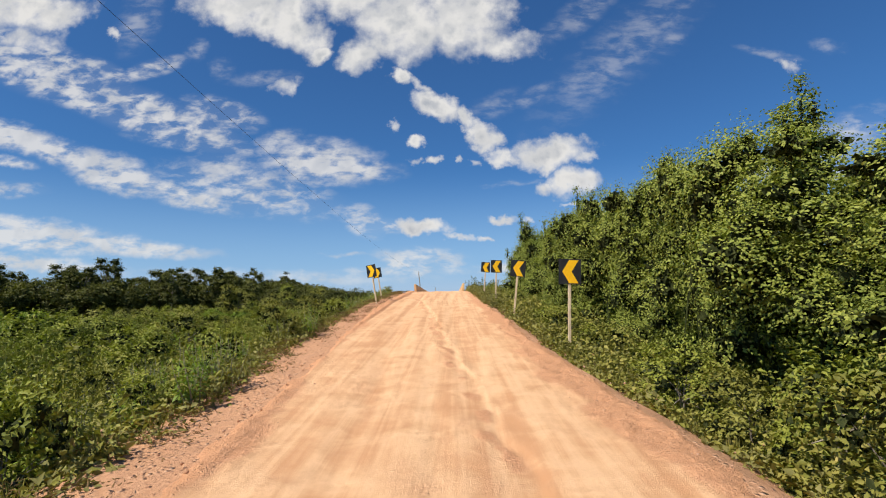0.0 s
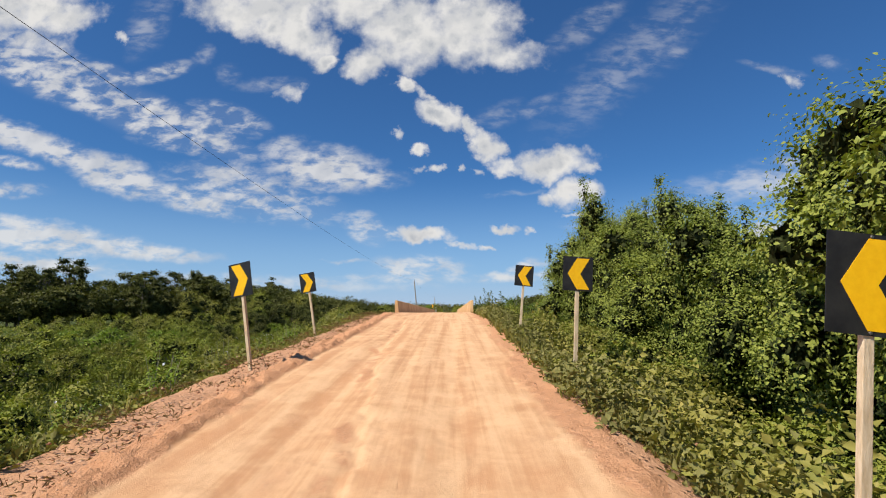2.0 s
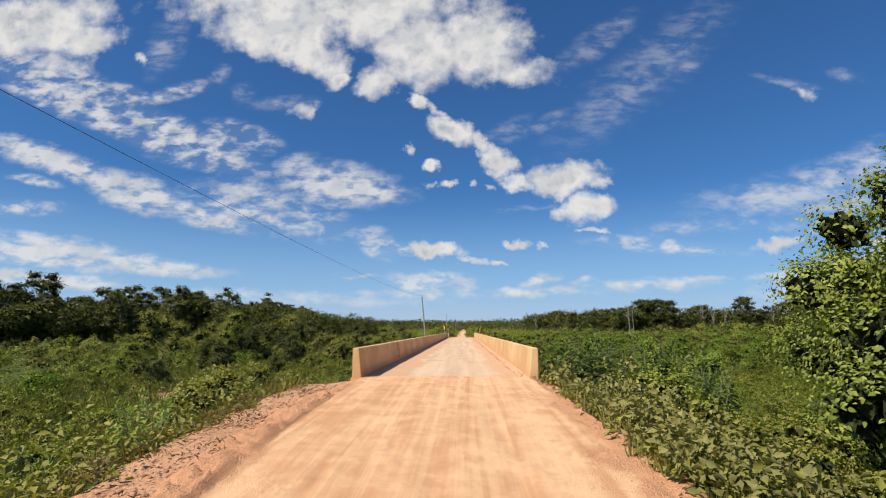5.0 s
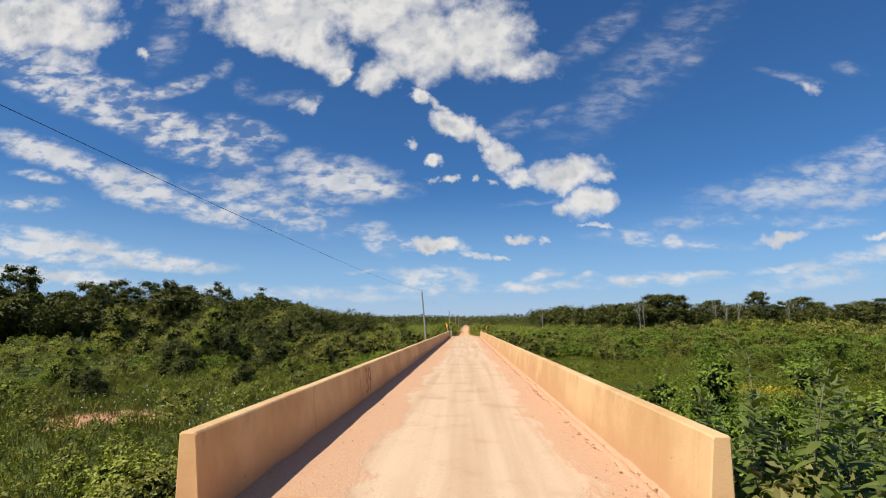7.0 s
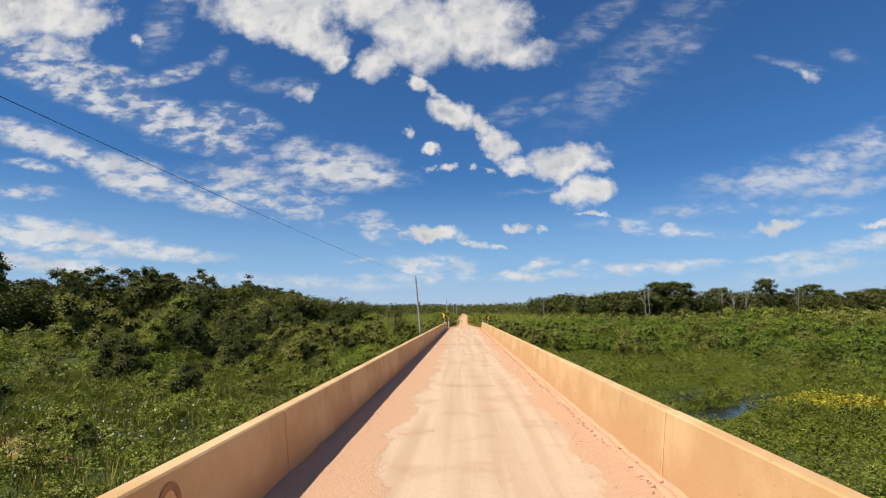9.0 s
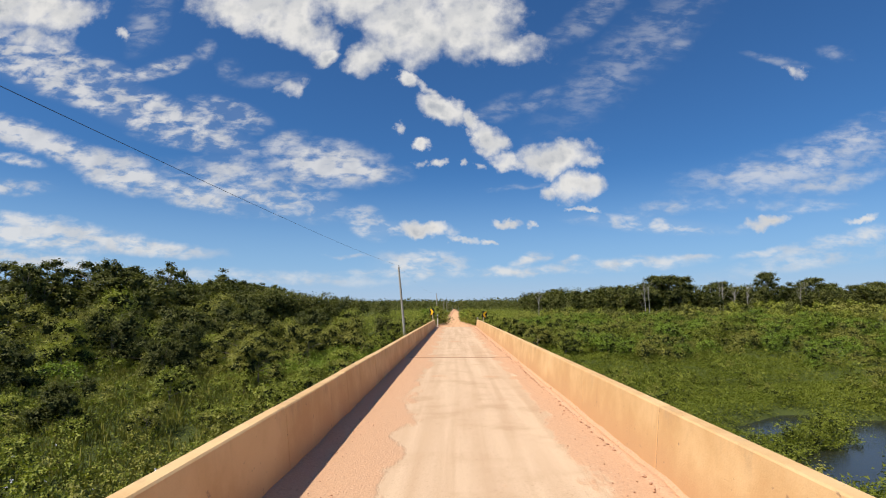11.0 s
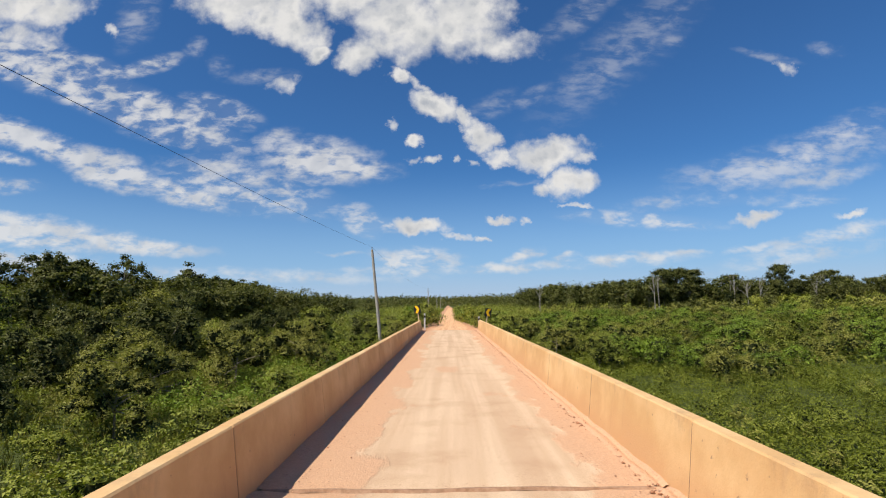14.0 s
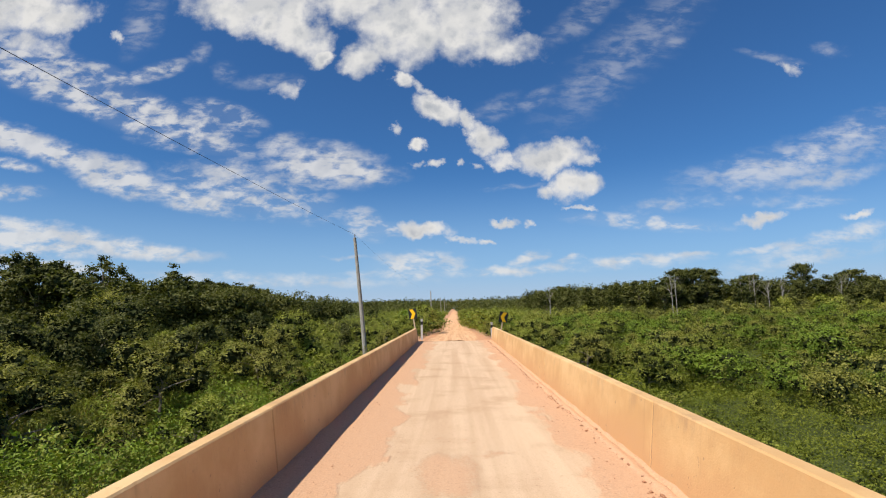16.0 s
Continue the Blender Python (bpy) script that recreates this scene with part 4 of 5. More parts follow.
NEAR, FARG = "chevron signs on the ramp", "chevron signs past the bridge"
R_TXT = "upright black sign with a yellow chevron beside green bushes"
L_TXT = "leaning black sign with a yellow chevron on the grassy bank"
place_sign(True, (3.93, -33.6), (4.03, -33.6, -0.47), 3, NEAR, R_TXT)
place_sign(True, (3.38, -26.8), (3.61, -26.8, 0.10), 2, NEAR, R_TXT)
place_sign(True, (3.25, -20.3), (3.36, -20.3, 0.67), 4, NEAR, R_TXT)
place_sign(True, (3.07, -13.9), (3.25, -13.9, 1.10), 2, NEAR, R_TXT)
place_sign(False, (-2.76, -20.25), (-3.0, -20.25, 0.58), -26, NEAR, L_TXT)
place_sign(False, (-3.45, -12.95), (-3.72, -13.0, 0.96), -17, NEAR, L_TXT)
place_sign(False, (-2.35, 70.5), (-2.55, 70.5, 1.5), -25, FARG, L_TXT)
place_sign(True, (2.8, 70.5), (3.05, 70.5, 1.2), 20, FARG, R_TXT)


def build_marker(x, y, tall):
    z = float(ground_z(x, y))
    ob = thing("marker_post", "white marker post with a dark band at the bridge end", "marker post", (x, y, z), "marker posts")
    bm = bmesh.new()
    box(bm, -0.06, 0.06, -0.05, 0.05, -0.4, tall)
    part("post", bevelled(bm, 0.012), M_WHITE, ob)
    bm = bmesh.new()
    box(bm, -0.064, 0.064, -0.054, 0.054, tall - 0.30, tall - 0.12)
    part("band", bm, M_BLACK, ob, "black band")
    box_ = bmesh.new()
    box(box_, -0.066, 0.066, -0.056, 0.056, tall - 0.0, tall + 0.03)
    part("cap", box_, M_WHITE, ob)


build_marker(-1.9, 68.6, 1.25)
build_marker(2.3, 70.2, 0.95)


def build_pole(base, top, radius=0.13):
    b, t = Vector(base), Vector(top)
    ob = thing("utility_pole", "weathered grey utility pole standing in the bushes", "utility pole", base, "utility poles")
    d = t - b
    bm = bmesh.new()
    tube(bm, [d * k - Vector((0, 0, 0.4 if k == 0 else 0)) for k in (0, 0.25, 0.5, 0.75, 1)], [radius * q for q in (1.1, 1.0, 0.9, 0.8, 0.7)], 10)
    part("shaft", bm, M_POLE, ob)
    bm = bmesh.new()
    tube(bm, [d + Vector((0, 0, -0.02)), d + Vector((0, 0, 0.10)), d + Vector((0, 0, 0.12)), d + Vector((0, 0, 0.2))], [0.02, 0.02, 0.05, 0.035], 8)
    part("insulator", bm, M_GLAZE, ob, "dark glazed insulator")
    return d + b + Vector((0, 0, 0.2))


def build_wire(a, b, sag, radius=0.0055):
    cu = bmesh.new()
    pts = [a.lerp(b, t) - Vector((0, 0, 4 * sag * t * (1 - t))) for t in np.linspace(0, 1, 41)]
    tube(cu, pts, [radius] * 41, 5)
    tagged(part("overhead_wire", cu, M_WIRE), "single dark overhead wire strung between poles", "wire", "overhead wires")


def gz(x, y):
    return float(ground_z(x, y))


tops = [build_pole((-5.5, -68.0, gz(-5.5, -68)), (-5.5, -68.0, 5.5)), build_pole((-5.4, 70.0, gz(-5.4, 70)), (-6.1, 70.0, 6.3))]
for k, (px, py, h) in enumerate(((-4.6, 150, 7.2), (-4.4, 235, 7.5), (-4.3, 320, 7.5), (-4.3, 420, 7.5), (-4.3, 540, 7.5))):
    z = gz(px, py)
    tops.append(build_pole((px, py, z), (px - 0.1, py, z + h)))
for k, (a, b) in enumerate(zip(tops, tops[1:])):
    build_wire(a, b, 1.70 if k == 0 else 0.9, 0.0055 if k == 0 else 0.004)

# ---- plants ----
RNG = np.random.default_rng(11)


def lobes_blob(rng, r, h, n, base=0.25, small=0.0):
    """Lobes heaped to a bush; small: the share that the lobes shrink by."""
    out = []
    for _ in range(n):
        a, q = rng.uniform(0, 6.28), rng.uniform(0, 1) ** 0.45
        z = rng.uniform(base, 0.90) * h
        w = r * (1.0 - 0.6 * max(0.0, z / h - 0.35)) * rng.uniform(0.75, 1.15)
        s = r * rng.uniform(0.26, 0.50) * (1 - small)
        out.append((math.cos(a) * q * w * 0.8, math.sin(a) * q * w * 0.8, z, s, min(s * rng.uniform(0.55, 0.9), h * 0.3)))
    return out


def plant_kind(rng, r, h, n_lobes, count, size, mat, trunk_r, bark=None, clump=0, base=0.25, droop=0.35, ratio=0.55, lobes=None, small=0.0, fine=False, core=0.52, sprigs=0, spray=0, reach=1.0, inner=30):
    lobes = lobes or lobes_blob(rng, r, h, n_lobes, base, small)
    for k in range(sprigs):
        x, y, z, w, wz = lobes[rng.integers(len(lobes))]
        lobes.append((x + rng.normal() * w * 0.5, y + rng.normal() * w * 0.5, max(z, h * 0.6) + wz * 0.9, r * 0.10, r * rng.uniform(0.2, 0.4)))
    if spray:
        fol = spray_mesh("foliage", lobes, count // spray, spray, size, mat, rng, ratio, reach, inner, fine)
    else:
        fol = foliage_mesh("foliage", lobes, count, size, mat, rng, droop, ratio, clump, fine, core)
    tips = [l[:3] for l in lobes[: min(9, len(lobes))]]
    stem = limb_mesh("trunk", tips, h * 0.62, trunk_r, bark or M_BARK, rng)
    return fol, stem


def plant(kind, name, label, category, x, y, scale=1.0, turn=0.0, sink=0.05, tall=1.0, group=""):
    fol, stem = kind
    ob = thing(name, label, category, group=group)
    ob.matrix_basis = Matrix.LocRotScale((x, y, gz(x, y) - sink), Euler((0, 0, turn)), (scale, scale, scale * tall))
    for nm, me in (("trunk", stem), ("foliage", fol)):
        c = new(nm, me)
        c.parent = ob
    return ob


rng = np.random.default_rng(3)
BUSHES = [plant_kind(rng, 2.0, 5.6, 29, 20000, 0.088, M_BANK, 0.09, base=0.06, ratio=0.6, small=0.04, bark=M_TWIG_SHADE, sprigs=8, spray=8, inner=120, fine=True) for _ in range(4)]
SHRUBS = [plant_kind(rng, 1.1, 1.5, 13, 1700, 0.108, m, 0.03, base=0.2, spray=7, inner=26, ratio=0.58) for m in (M_LEAF, M_WEED, M_LEAF)] + [plant_kind(rng, 1.25, 3.4, 24, 8600, 0.078, M_BRIGHT, 0.03, base=0.1, spray=8, inner=50, ratio=0.5, fine=True)]
MASSES = [plant_kind(rng, 2.4, 3.4, 20, 7200, 0.125, m, 0.07, base=0.10, spray=8, inner=60, small=0.02, reach=0.75) for m in (M_LEAF, M_WEED, M_TREE)]
LOW_MASSES = [plant_kind(rng, 2.4, 3.4, 13, 1700, 0.21, m, 0.07, base=0.2, spray=6, inner=16) for m in (M_LEAF, M_WEED, M_TREE, M_LEAF)]
LOW_SHRUBS = [plant_kind(rng, 1.1, 1.5, 8, 620, 0.15, m, 0.03, base=0.25, spray=6, inner=12) for m in (M_LEAF, M_WEED, M_LEAF, M_BRIGHT)]
FAR_MASSES = [plant_kind(rng, 2.4, 3.4, 10, 640, 0.36, m, 0.07, base=0.2, spray=6, inner=10) for m in (M_LEAF, M_TREE, M_WEED)]
WOOD_MASSES = [plant_kind(rng, 2.4, 3.4, 11, 760, 0.30, M_TREE, 0.07, base=0.2, spray=6, inner=14) for _ in range(3)]
MARSH_BUSHES = [plant_kind(rng, 2.4, 3.2, 13, 2500, 0.155, m, 0.07, base=0.15, spray=5, inner=26, reach=0.7) for m in (M_MARSH, M_BRIGHT, M_WEED, M_BRIGHT)]
MOUNDS = [plant_kind(rng, 1.1, 0.85, 9, 480, 0.115, M_MARSH, 0.02, base=0.2, spray=6, inner=9, ratio=0.5) for _ in range(3)]
WEEDS = [plant_kind(rng, 1.1, 1.5, 6, 330, 0.19, m, 0.03, base=0.25, spray=6, inner=8) for m in (M_LEAF, M_WEED, M_LEAF)]


def whorl_kind(rng, h, stems, per, size, mat, slim=1.0):
    """A shrub of bare stems, each with big leaves set round its upper half and drooping lower down."""
    bm = bmesh.new()
    pts, axes, sizes = [], [], []
    for k in range(stems):
        a = 6.28 * k / stems + rng.uniform(-0.5, 0.5)
        lean, top = rng.uniform(0.15, 0.75) * (0.4 if k == 0 else 1.0), h * (1.0 if k == 0 else rng.uniform(0.5, 0.95))
        foot = np.array([math.cos(a) * 0.06, math.sin(a) * 0.06, -0.15])
        way = np.array([math.cos(a) * lean * top * 0.5, math.sin(a) * lean * top * 0.5, top])
        line = [foot + way * t + np.array([math.cos(a + 1.3), math.sin(a + 1.3), 0]) * 0.06 * math.sin(5 * t) for t in np.linspace(0, 1, 6)]
        tube(bm, line, [0.013 * (1.1 - 0.75 * t) for t in np.linspace(0, 1, 6)], 6)
        for j in range(per):
            t = 1.0 - 0.72 * (j / per) ** 1.25
            turn = j * 2.4 + rng.uniform(-0.3, 0.3)
            out = np.array([math.cos(turn), math.sin(turn), 0.0])
            rise = np.interp(t, [0.4, 0.75, 0.93, 1.0], [-0.75, -0.25, 0.45, 1.5]) + rng.normal() * 0.15
            pts.append(foot + way * t), axes.append(out + np.array([0, 0, rise]))
            sizes.append(size * rng.uniform(0.75, 1.15) * np.interp(t, [0.4, 0.7, 1.0], [1.0, 1.1, 0.65]))
    pts, axes, sizes = np.array(pts), np.array(axes), np.array(sizes)
    v, f = leaves(pts, axes, sizes, sizes * slim * rng.uniform(0.36, 0.46, len(pts)), rng, fold=0.35, facing=np.array([0, 0, 1.6]), fine=True)
    me = bpy.data.meshes.new("trunk")
    bm.to_mesh(me)
    bm.free()
    me.materials.append(M_STALK)
    return mesh_from("foliage", v, f, mat), me


BROAD = [whorl_kind(rng, 3.1, 14, 46, 0.27, M_BROAD) for _ in range(3)]
TALL_WEEDS = [whorl_kind(rng, 1.3, 9, 26, 0.15, m, 0.75) for m in (M_BRIGHT, M_WEED, M_BRIGHT)]


def tree_kind(rng, h, r, n_lobes, low, count, size, mat=None):
    """A tree with a broad crown of flat clumps, and vines that hang down its stem."""
    lobes = []
    for k in range(n_lobes):
        a, q = rng.uniform(0, 6.28), rng.uniform(0, 1) ** 0.5
        z = h * (0.97 - 0.42 * rng.random() ** 1.3)
        s = r * rng.uniform(0.20, 0.38)
        reach = r * (0.95 if z < 0.88 * h else 0.6)
        lobes.append((math.cos(a) * q * reach * 0.75, math.sin(a) * q * reach * 0.75, z - s * 0.4, s, s * rng.uniform(0.38, 0.58)))
    for _ in range(low):
        a, q = rng.uniform(0, 6.28), rng.uniform(0.1, 0.7)
        lobes.append((math.cos(a) * r * q, math.sin(a) * r * q, h * rng.uniform(0.15, 0.5), r * rng.uniform(0.14, 0.24), h * rng.uniform(0.10, 0.18)))
    fol = spray_mesh("crown", lobes, count // 6, 6, size, mat or M_TREE, rng, 0.7, 0.75, 44)
    stem = limb_mesh("trunk", [l[:3] for l in lobes[:9]], h * 0.78, h * 0.015, M_BARK, rng, lean=0.08)
    return fol, stem


TREES = [tree_kind(rng, h, r, n, low, 2600, 0.55) for h, r, n, low in ((16, 5.6, 22, 10), (15, 5.0, 18, 9), (17.5, 6.2, 24, 10), (14, 5.6, 20, 12), (16.5, 4.6, 16, 10), (15.5, 6.4, 21, 8))]


DOMES = [tree_kind(rng, 16.5, 7.4, 40, 3, 4600, 0.50) for _ in range(2)]


def scatter(line, count, spread, rng):
    """Points strewn along a line of the plan."""
    line = np.asarray(line, float)
    seg = np.hypot(*np.diff(line, axis=0).T)
    s = rng.uniform(0, seg.sum(), count)
    cum = np.concatenate([[0], np.cumsum(seg)])
    return np.stack([np.interp(s, cum, line[:, 0]), np.interp(s, cum, line[:, 1])], 1) + rng.normal(size=(count, 2)) * spread


def plant_tree(x, y, rng, tall=1.0, kinds=TREES):
    k = kinds[rng.integers(len(kinds))]
    ob = thing("tree", "tall marsh tree with a dark uneven crown and vines", "tree", group="woodland trees")
    s = rng.uniform(0.8, 1.12)
    ob.matrix_basis = Matrix.LocRotScale((x, y, gz(x, y) - 0.1), Euler((0, 0, rng.uniform(0, 6.28))), (s, s, s * tall))
    for nm, me in (("trunk", k[1]), ("crown", k[0])):
        c = new(nm, me)
        c.parent = ob


# the wood on the left side of the valley
rng = np.random.default_rng(21)
for x, y in scatter([(-170, 40), (-130, 95), (-100, 130), (-72, 152), (-74, 185), (-88, 240), (-120, 330)], 215, 6.5, rng):
    plant_tree(x, y, rng, rng.uniform(0.74, 0.96))
for x, y, t in ((-80, 134, 1.2), (-71, 143, 1.25), (-96, 127, 1.15), (-89, 121, 1.2), (-108, 118, 1.1), (-126, 96, 1.15)):
    plant_tree(x, y, rng, t)
# the wood on the right side
for x, y in scatter([(62, 420), (66, 300), (72, 235), (100, 236), (150, 236), (215, 215), (300, 180)], 150, 7.0, rng):
    plant_tree(x, y, rng, rng.uniform(0.58, 0.84))
for x, y, t in ((128, 232, 1.45), (86, 226, 1.2), (93, 229, 1.1), (80, 224, 1.05), (167, 235, 1.05), (109, 233, 1.0), (150, 238, 1.0), (158, 240, 1.0), (177, 236, 0.95)):
    plant_tree(x, y, rng, t * 0.9, DOMES)

# right bank thicket beside the ramp
rng = np.random.default_rng(31)
TXT = "dense climbing green bush over the road bank"
BANK_Y = [-48, -42, -39, -38, -36, -34, -32, -30.6, -29.3, -26.8, -25, -23, -21.8, -18.5, -16, -14, -12, -10, -9, -7.5, -4.8, -3.5]
BANK_H = [4.3, 4.4, 4.8, 5.3, 6.1, 6.7, 6.5, 6.3, 6.0, 6.9, 6.9, 6.2, 6.0, 6.6, 6.5, 6.1, 6.3, 7.4, 7.7, 6.6, 6.2, 5.4]


def bank_bush(x, y, scale, high=1.0):
    tall = float(np.interp(y, BANK_Y, BANK_H)) * high / (5.6 * scale)
    plant(BUSHES[rng.integers(4)], "bush", TXT, "bush", x, y, scale, rng.uniform(0, 6.28), tall=tall, group="bank bushes")


for y in list(np.arange(-48.0, -21.5, 1.75)) + list(np.arange(-18.3, -3.2, 1.65)):
    bank_bush(7.15 + rng.uniform(-0.5, 0.8), y, rng.uniform(0.72, 1.0), rng.choice((0.86, 0.92, 0.96, 1.0, 1.03)))
for x, y, w in ((6.6, -24.6, 1.0), (6.8, -23.0, 0.95), (7.6, -22.2, 1.0)):
    bank_bush(x, y, w, 1.0)
for x, y, w, high in ((10.4, -9.0, 1.05, 1.12), (9.9, -12.6, 1.0, 1.1), (8.0, -9.4, 0.8, 1.05)):
    bank_bush(x, y, w, high)
for y in np.arange(-46, -4, 4.0):
    bank_bush(10.6 + rng.uniform(-0.6, 0.6), y, 1.1, rng.uniform(0.75, 0.92) if not -25 < y < -18 else 0.72)
for y in np.arange(-47, -1.5, 1.25):
    s = rng.uniform(0.55, 0.95)
    plant(SHRUBS[1 if rng.random() < 0.6 else 0], "shrub", "low leafy shrub at the foot of the road bank", "shrub", 5.0 + rng.uniform(-0.35, 0.4) - (0.3 if y > -20 else 0), y, s, rng.uniform(0, 6.28), group="bank shrubs")
for x, y, s in ((-4.6, -2.4, 0.8), (-5.6, -0.6, 1.0), (-4.4, 0.4, 0.8), (-6.4, -4.0, 0.9), (-5.2, 2.2, 0.9), (-3.9, 2.0, 0.7), (-7.2, 0.8, 1.0), (4.6, -6.5, 0.7), (4.2, -3.6, 0.7), (5.2, -4.8, 0.9), (4.9, -9.5, 0.7), (-5.4, -9.0, 0.7), (-6.6, -12.5, 0.8), (-7.5, -8.0, 1.0), (-5.8, -17.5, 0.7), (-7.6, -21.0, 0.9), (-6.0, -26.0, 0.7)):
    plant(SHRUBS[rng.integers(3)], "shrub", "leafy weed shrub on the side of the ramp", "shrub", x, y, s, rng.uniform(0, 6.28), group="ramp shrubs")
for y in np.arange(-47, -19, 0.75):
    x = float(road_x(y)) - 3.9 - 3.2 * rng.random() ** 1.4
    plant(SHRUBS[rng.integers(3)], "shrub", "leafy weed shrub on the side of the ramp", "shrub", x, y, rng.uniform(0.4, 0.7), rng.uniform(0, 6.28), tall=rng.uniform(1.0, 1.5), group="ramp shrubs")
for y in np.concatenate([np.arange(-46.5, -30, 0.34), np.arange(-30, -3, 0.9)]):
    x = float(road_x(y)) - (3.2 if y < -30 else 3.9) - 3.4 * rng.random() ** 1.2
    plant(TALL_WEEDS[rng.integers(3)], "tall_weed", "tall leafy green weed growing on the road bank", "weed", x, y, rng.uniform(0.6, 1.05), rng.uniform(0, 6.28), group="tall bank weeds")
# broad leaved shrubs beside the bridge head
for x, y, s, top in ((2.95, 0.8, 0.9, 1.75), (3.3, -0.5, 0.9, 1.35), (3.7, -1.1, 0.8, 0.8), (4.3, -0.6, 0.9, 0.9), (4.2, 1.2, 1.0, 1.6), (4.9, 0.5, 1.0, 1.3), (5.6, 1.8, 1.1, 1.45), (6.4, 1.0, 1.1, 1.1), (3.5, 1.9, 0.9, 1.2), (6.8, 2.6, 1.1, 1.15), (4.9, -1.2, 0.8, 0.7), (5.6, -0.4, 0.9, 0.9)):
    plant(BROAD[rng.integers(3)], "broad_leaf_shrub", "dark long-leaved shrub beside the bridge head", "shrub", x, y, s, rng.uniform(0, 6.28), tall=(top - 0.2 - gz(x, y)) / (3.1 * s), group="bridge head shrubs")
for x, y, top in ((4.7, 6.9, 0.95), (5.7, 6.6, 1.15), (5.3, 8.2, 0.5), (4.25, 7.4, 0.35), (6.7, 7.3, 1.0), (6.0, 9.0, 0.4), (3.5, 2.6, 0.3), (4.6, 3.8, 0.6), (5.9, 4.4, 0.7), (3.4, 1.0, 0.1), (4.0, -0.4, 0.2), (5.2, 1.6, 0.5), (6.8, 2.6, 0.6), (7.8, 4.2, 0.6)):
    plant(SHRUBS[3], "shrub", "bright green leafy shrub beside the bridge wall", "shrub", x, y, 1.0, rng.uniform(0, 6.28), tall=(top - gz(x, y)) / 3.4, group="bridge shrubs")


def merged(name, label, kinds, places, category, rng):
    """Many plants that nobody could count, in one mesh."""
    vs, fs, ids, base = [], [], [], 0
    cache = []
    for fol, stem in kinds:
        v = np.zeros(len(fol.vertices) * 3, np.float32)
        f = np.zeros(len(fol.loops), np.int32)
        fol.vertices.foreach_get("co", v), fol.loops.foreach_get("vertex_index", f)
        m = np.zeros(len(fol.polygons), np.int32)
        fol.polygons.foreach_get("material_index", m)
        cache.append((v.reshape(-1, 3), f.reshape(-1, 3), m))
    for x, y, s in places:
        k = rng.integers(len(kinds))
        v, f, m = cache[k]
        a = rng.uniform(0, 6.28)
        c, n = math.cos(a), math.sin(a)
        q = np.stack([v[:, 0] * c - v[:, 1] * n, v[:, 0] * n + v[:, 1] * c, v[:, 2]], 1) * s + (x, y, gz(x, y))
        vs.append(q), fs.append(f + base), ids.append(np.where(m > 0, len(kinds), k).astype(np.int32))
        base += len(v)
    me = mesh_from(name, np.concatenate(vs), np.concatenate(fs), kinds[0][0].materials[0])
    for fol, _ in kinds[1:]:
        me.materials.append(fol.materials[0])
    # last slot: inner leaves with shade painted into their colour
    me.materials.append(M_TWIG_SHADE)
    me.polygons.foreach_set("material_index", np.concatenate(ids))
    return tagged(new(name, me), label, category, kind="stuff")


# vine-covered masses and loose shrubs on the valley floor
rng = np.random.default_rng(41)
MTXT = "vine-covered dark green shrub mass on the marsh"
for x, y, s in ((-13.5, 50, 0.9), (-30, 60, 1.6), (-34, 68, 1.7), (-40, 76, 1.8), (-27, 78, 1.6), (-33, 86, 1.7), (-45, 66, 1.7), (-15.5, 56, 1.1), (-18, 58, 1.2), (-13.5, 62, 0.9), (-20, 50, 1.0), (-24, 60, 1.3), (-22, 70, 1.3), (-17, 72, 1.1), (-27, 45, 1.1), (-12, 70, 1.0), (-31, 55, 1.3), (-30, 72, 1.4), (-14, 82, 1.2), (-20, 88, 1.3), (-36, 64, 1.3), (-10, 92, 1.0), (-25, 30, 0.7), (-17, 37, 0.7), (-30, 36, 1.0)):
    plant(MASSES[rng.integers(3)], "shrub", MTXT, "shrub", x, y, s * (1.2 if y > 60 else 0.95), rng.uniform(0, 6.28), group="marsh thickets")
far = [(x, y, rng.uniform(0.4, 0.85)) for x, y in scatter([(-75, 10), (-45, 60), (-38, 100), (-24, 125), (-14, 170)], 110, 9.0, rng) if x < -8]
far += [(x, y, rng.uniform(0.6, 1.1)) for x, y in scatter([(95, 60), (50, 80), (30, 90), (22, 110), (16, 170)], 120, 9.0, rng) if x > 8]
far += [(x, y, rng.uniform(0.4, 1.15)) for x, y in zip(rng.uniform(13, 70, 210), rng.uniform(62, 150, 210))]
far += [(x, y, rng.uniform(0.6, 1.15)) for x, y in zip(rng.uniform(20, 120, 230), rng.uniform(105, 220, 230))]
far += [(x, y, rng.uniform(0.4, 1.0)) for x, y in zip(rng.uniform(27, 62, 100), rng.uniform(22, 66, 100))]
far += [(x, y, rng.uniform(0.5, 1.0)) for x, y in zip(rng.uniform(-75, -12, 150), rng.uniform(62, 140, 150)) if x < -12 - (y - 62) * 0.12]
far += [(x, y, rng.uniform(1.1, 1.8)) for x, y in zip(rng.uniform(66, 135, 60), rng.uniform(95, 190, 60))]
near = [p for p in far if p[1] < 105 and -48 < p[0] < 0]
right = [p for p in far if p[1] < 150 and 0 < p[0] < 75]
merged("marsh_thicket", "dark green thickets scattered over the marsh", LOW_MASSES, near, "thicket", rng)
merged("far_thicket", "dark green thickets far across the marsh", FAR_MASSES, [p for p in far if p not in near and p not in right], "thicket", rng)
merged("marsh_bushes", "rounded bright green bushes crowding the marsh", MARSH_BUSHES, right, "bushes", rng)
STXT = "rounded green shrub on the valley floor"
loose = []
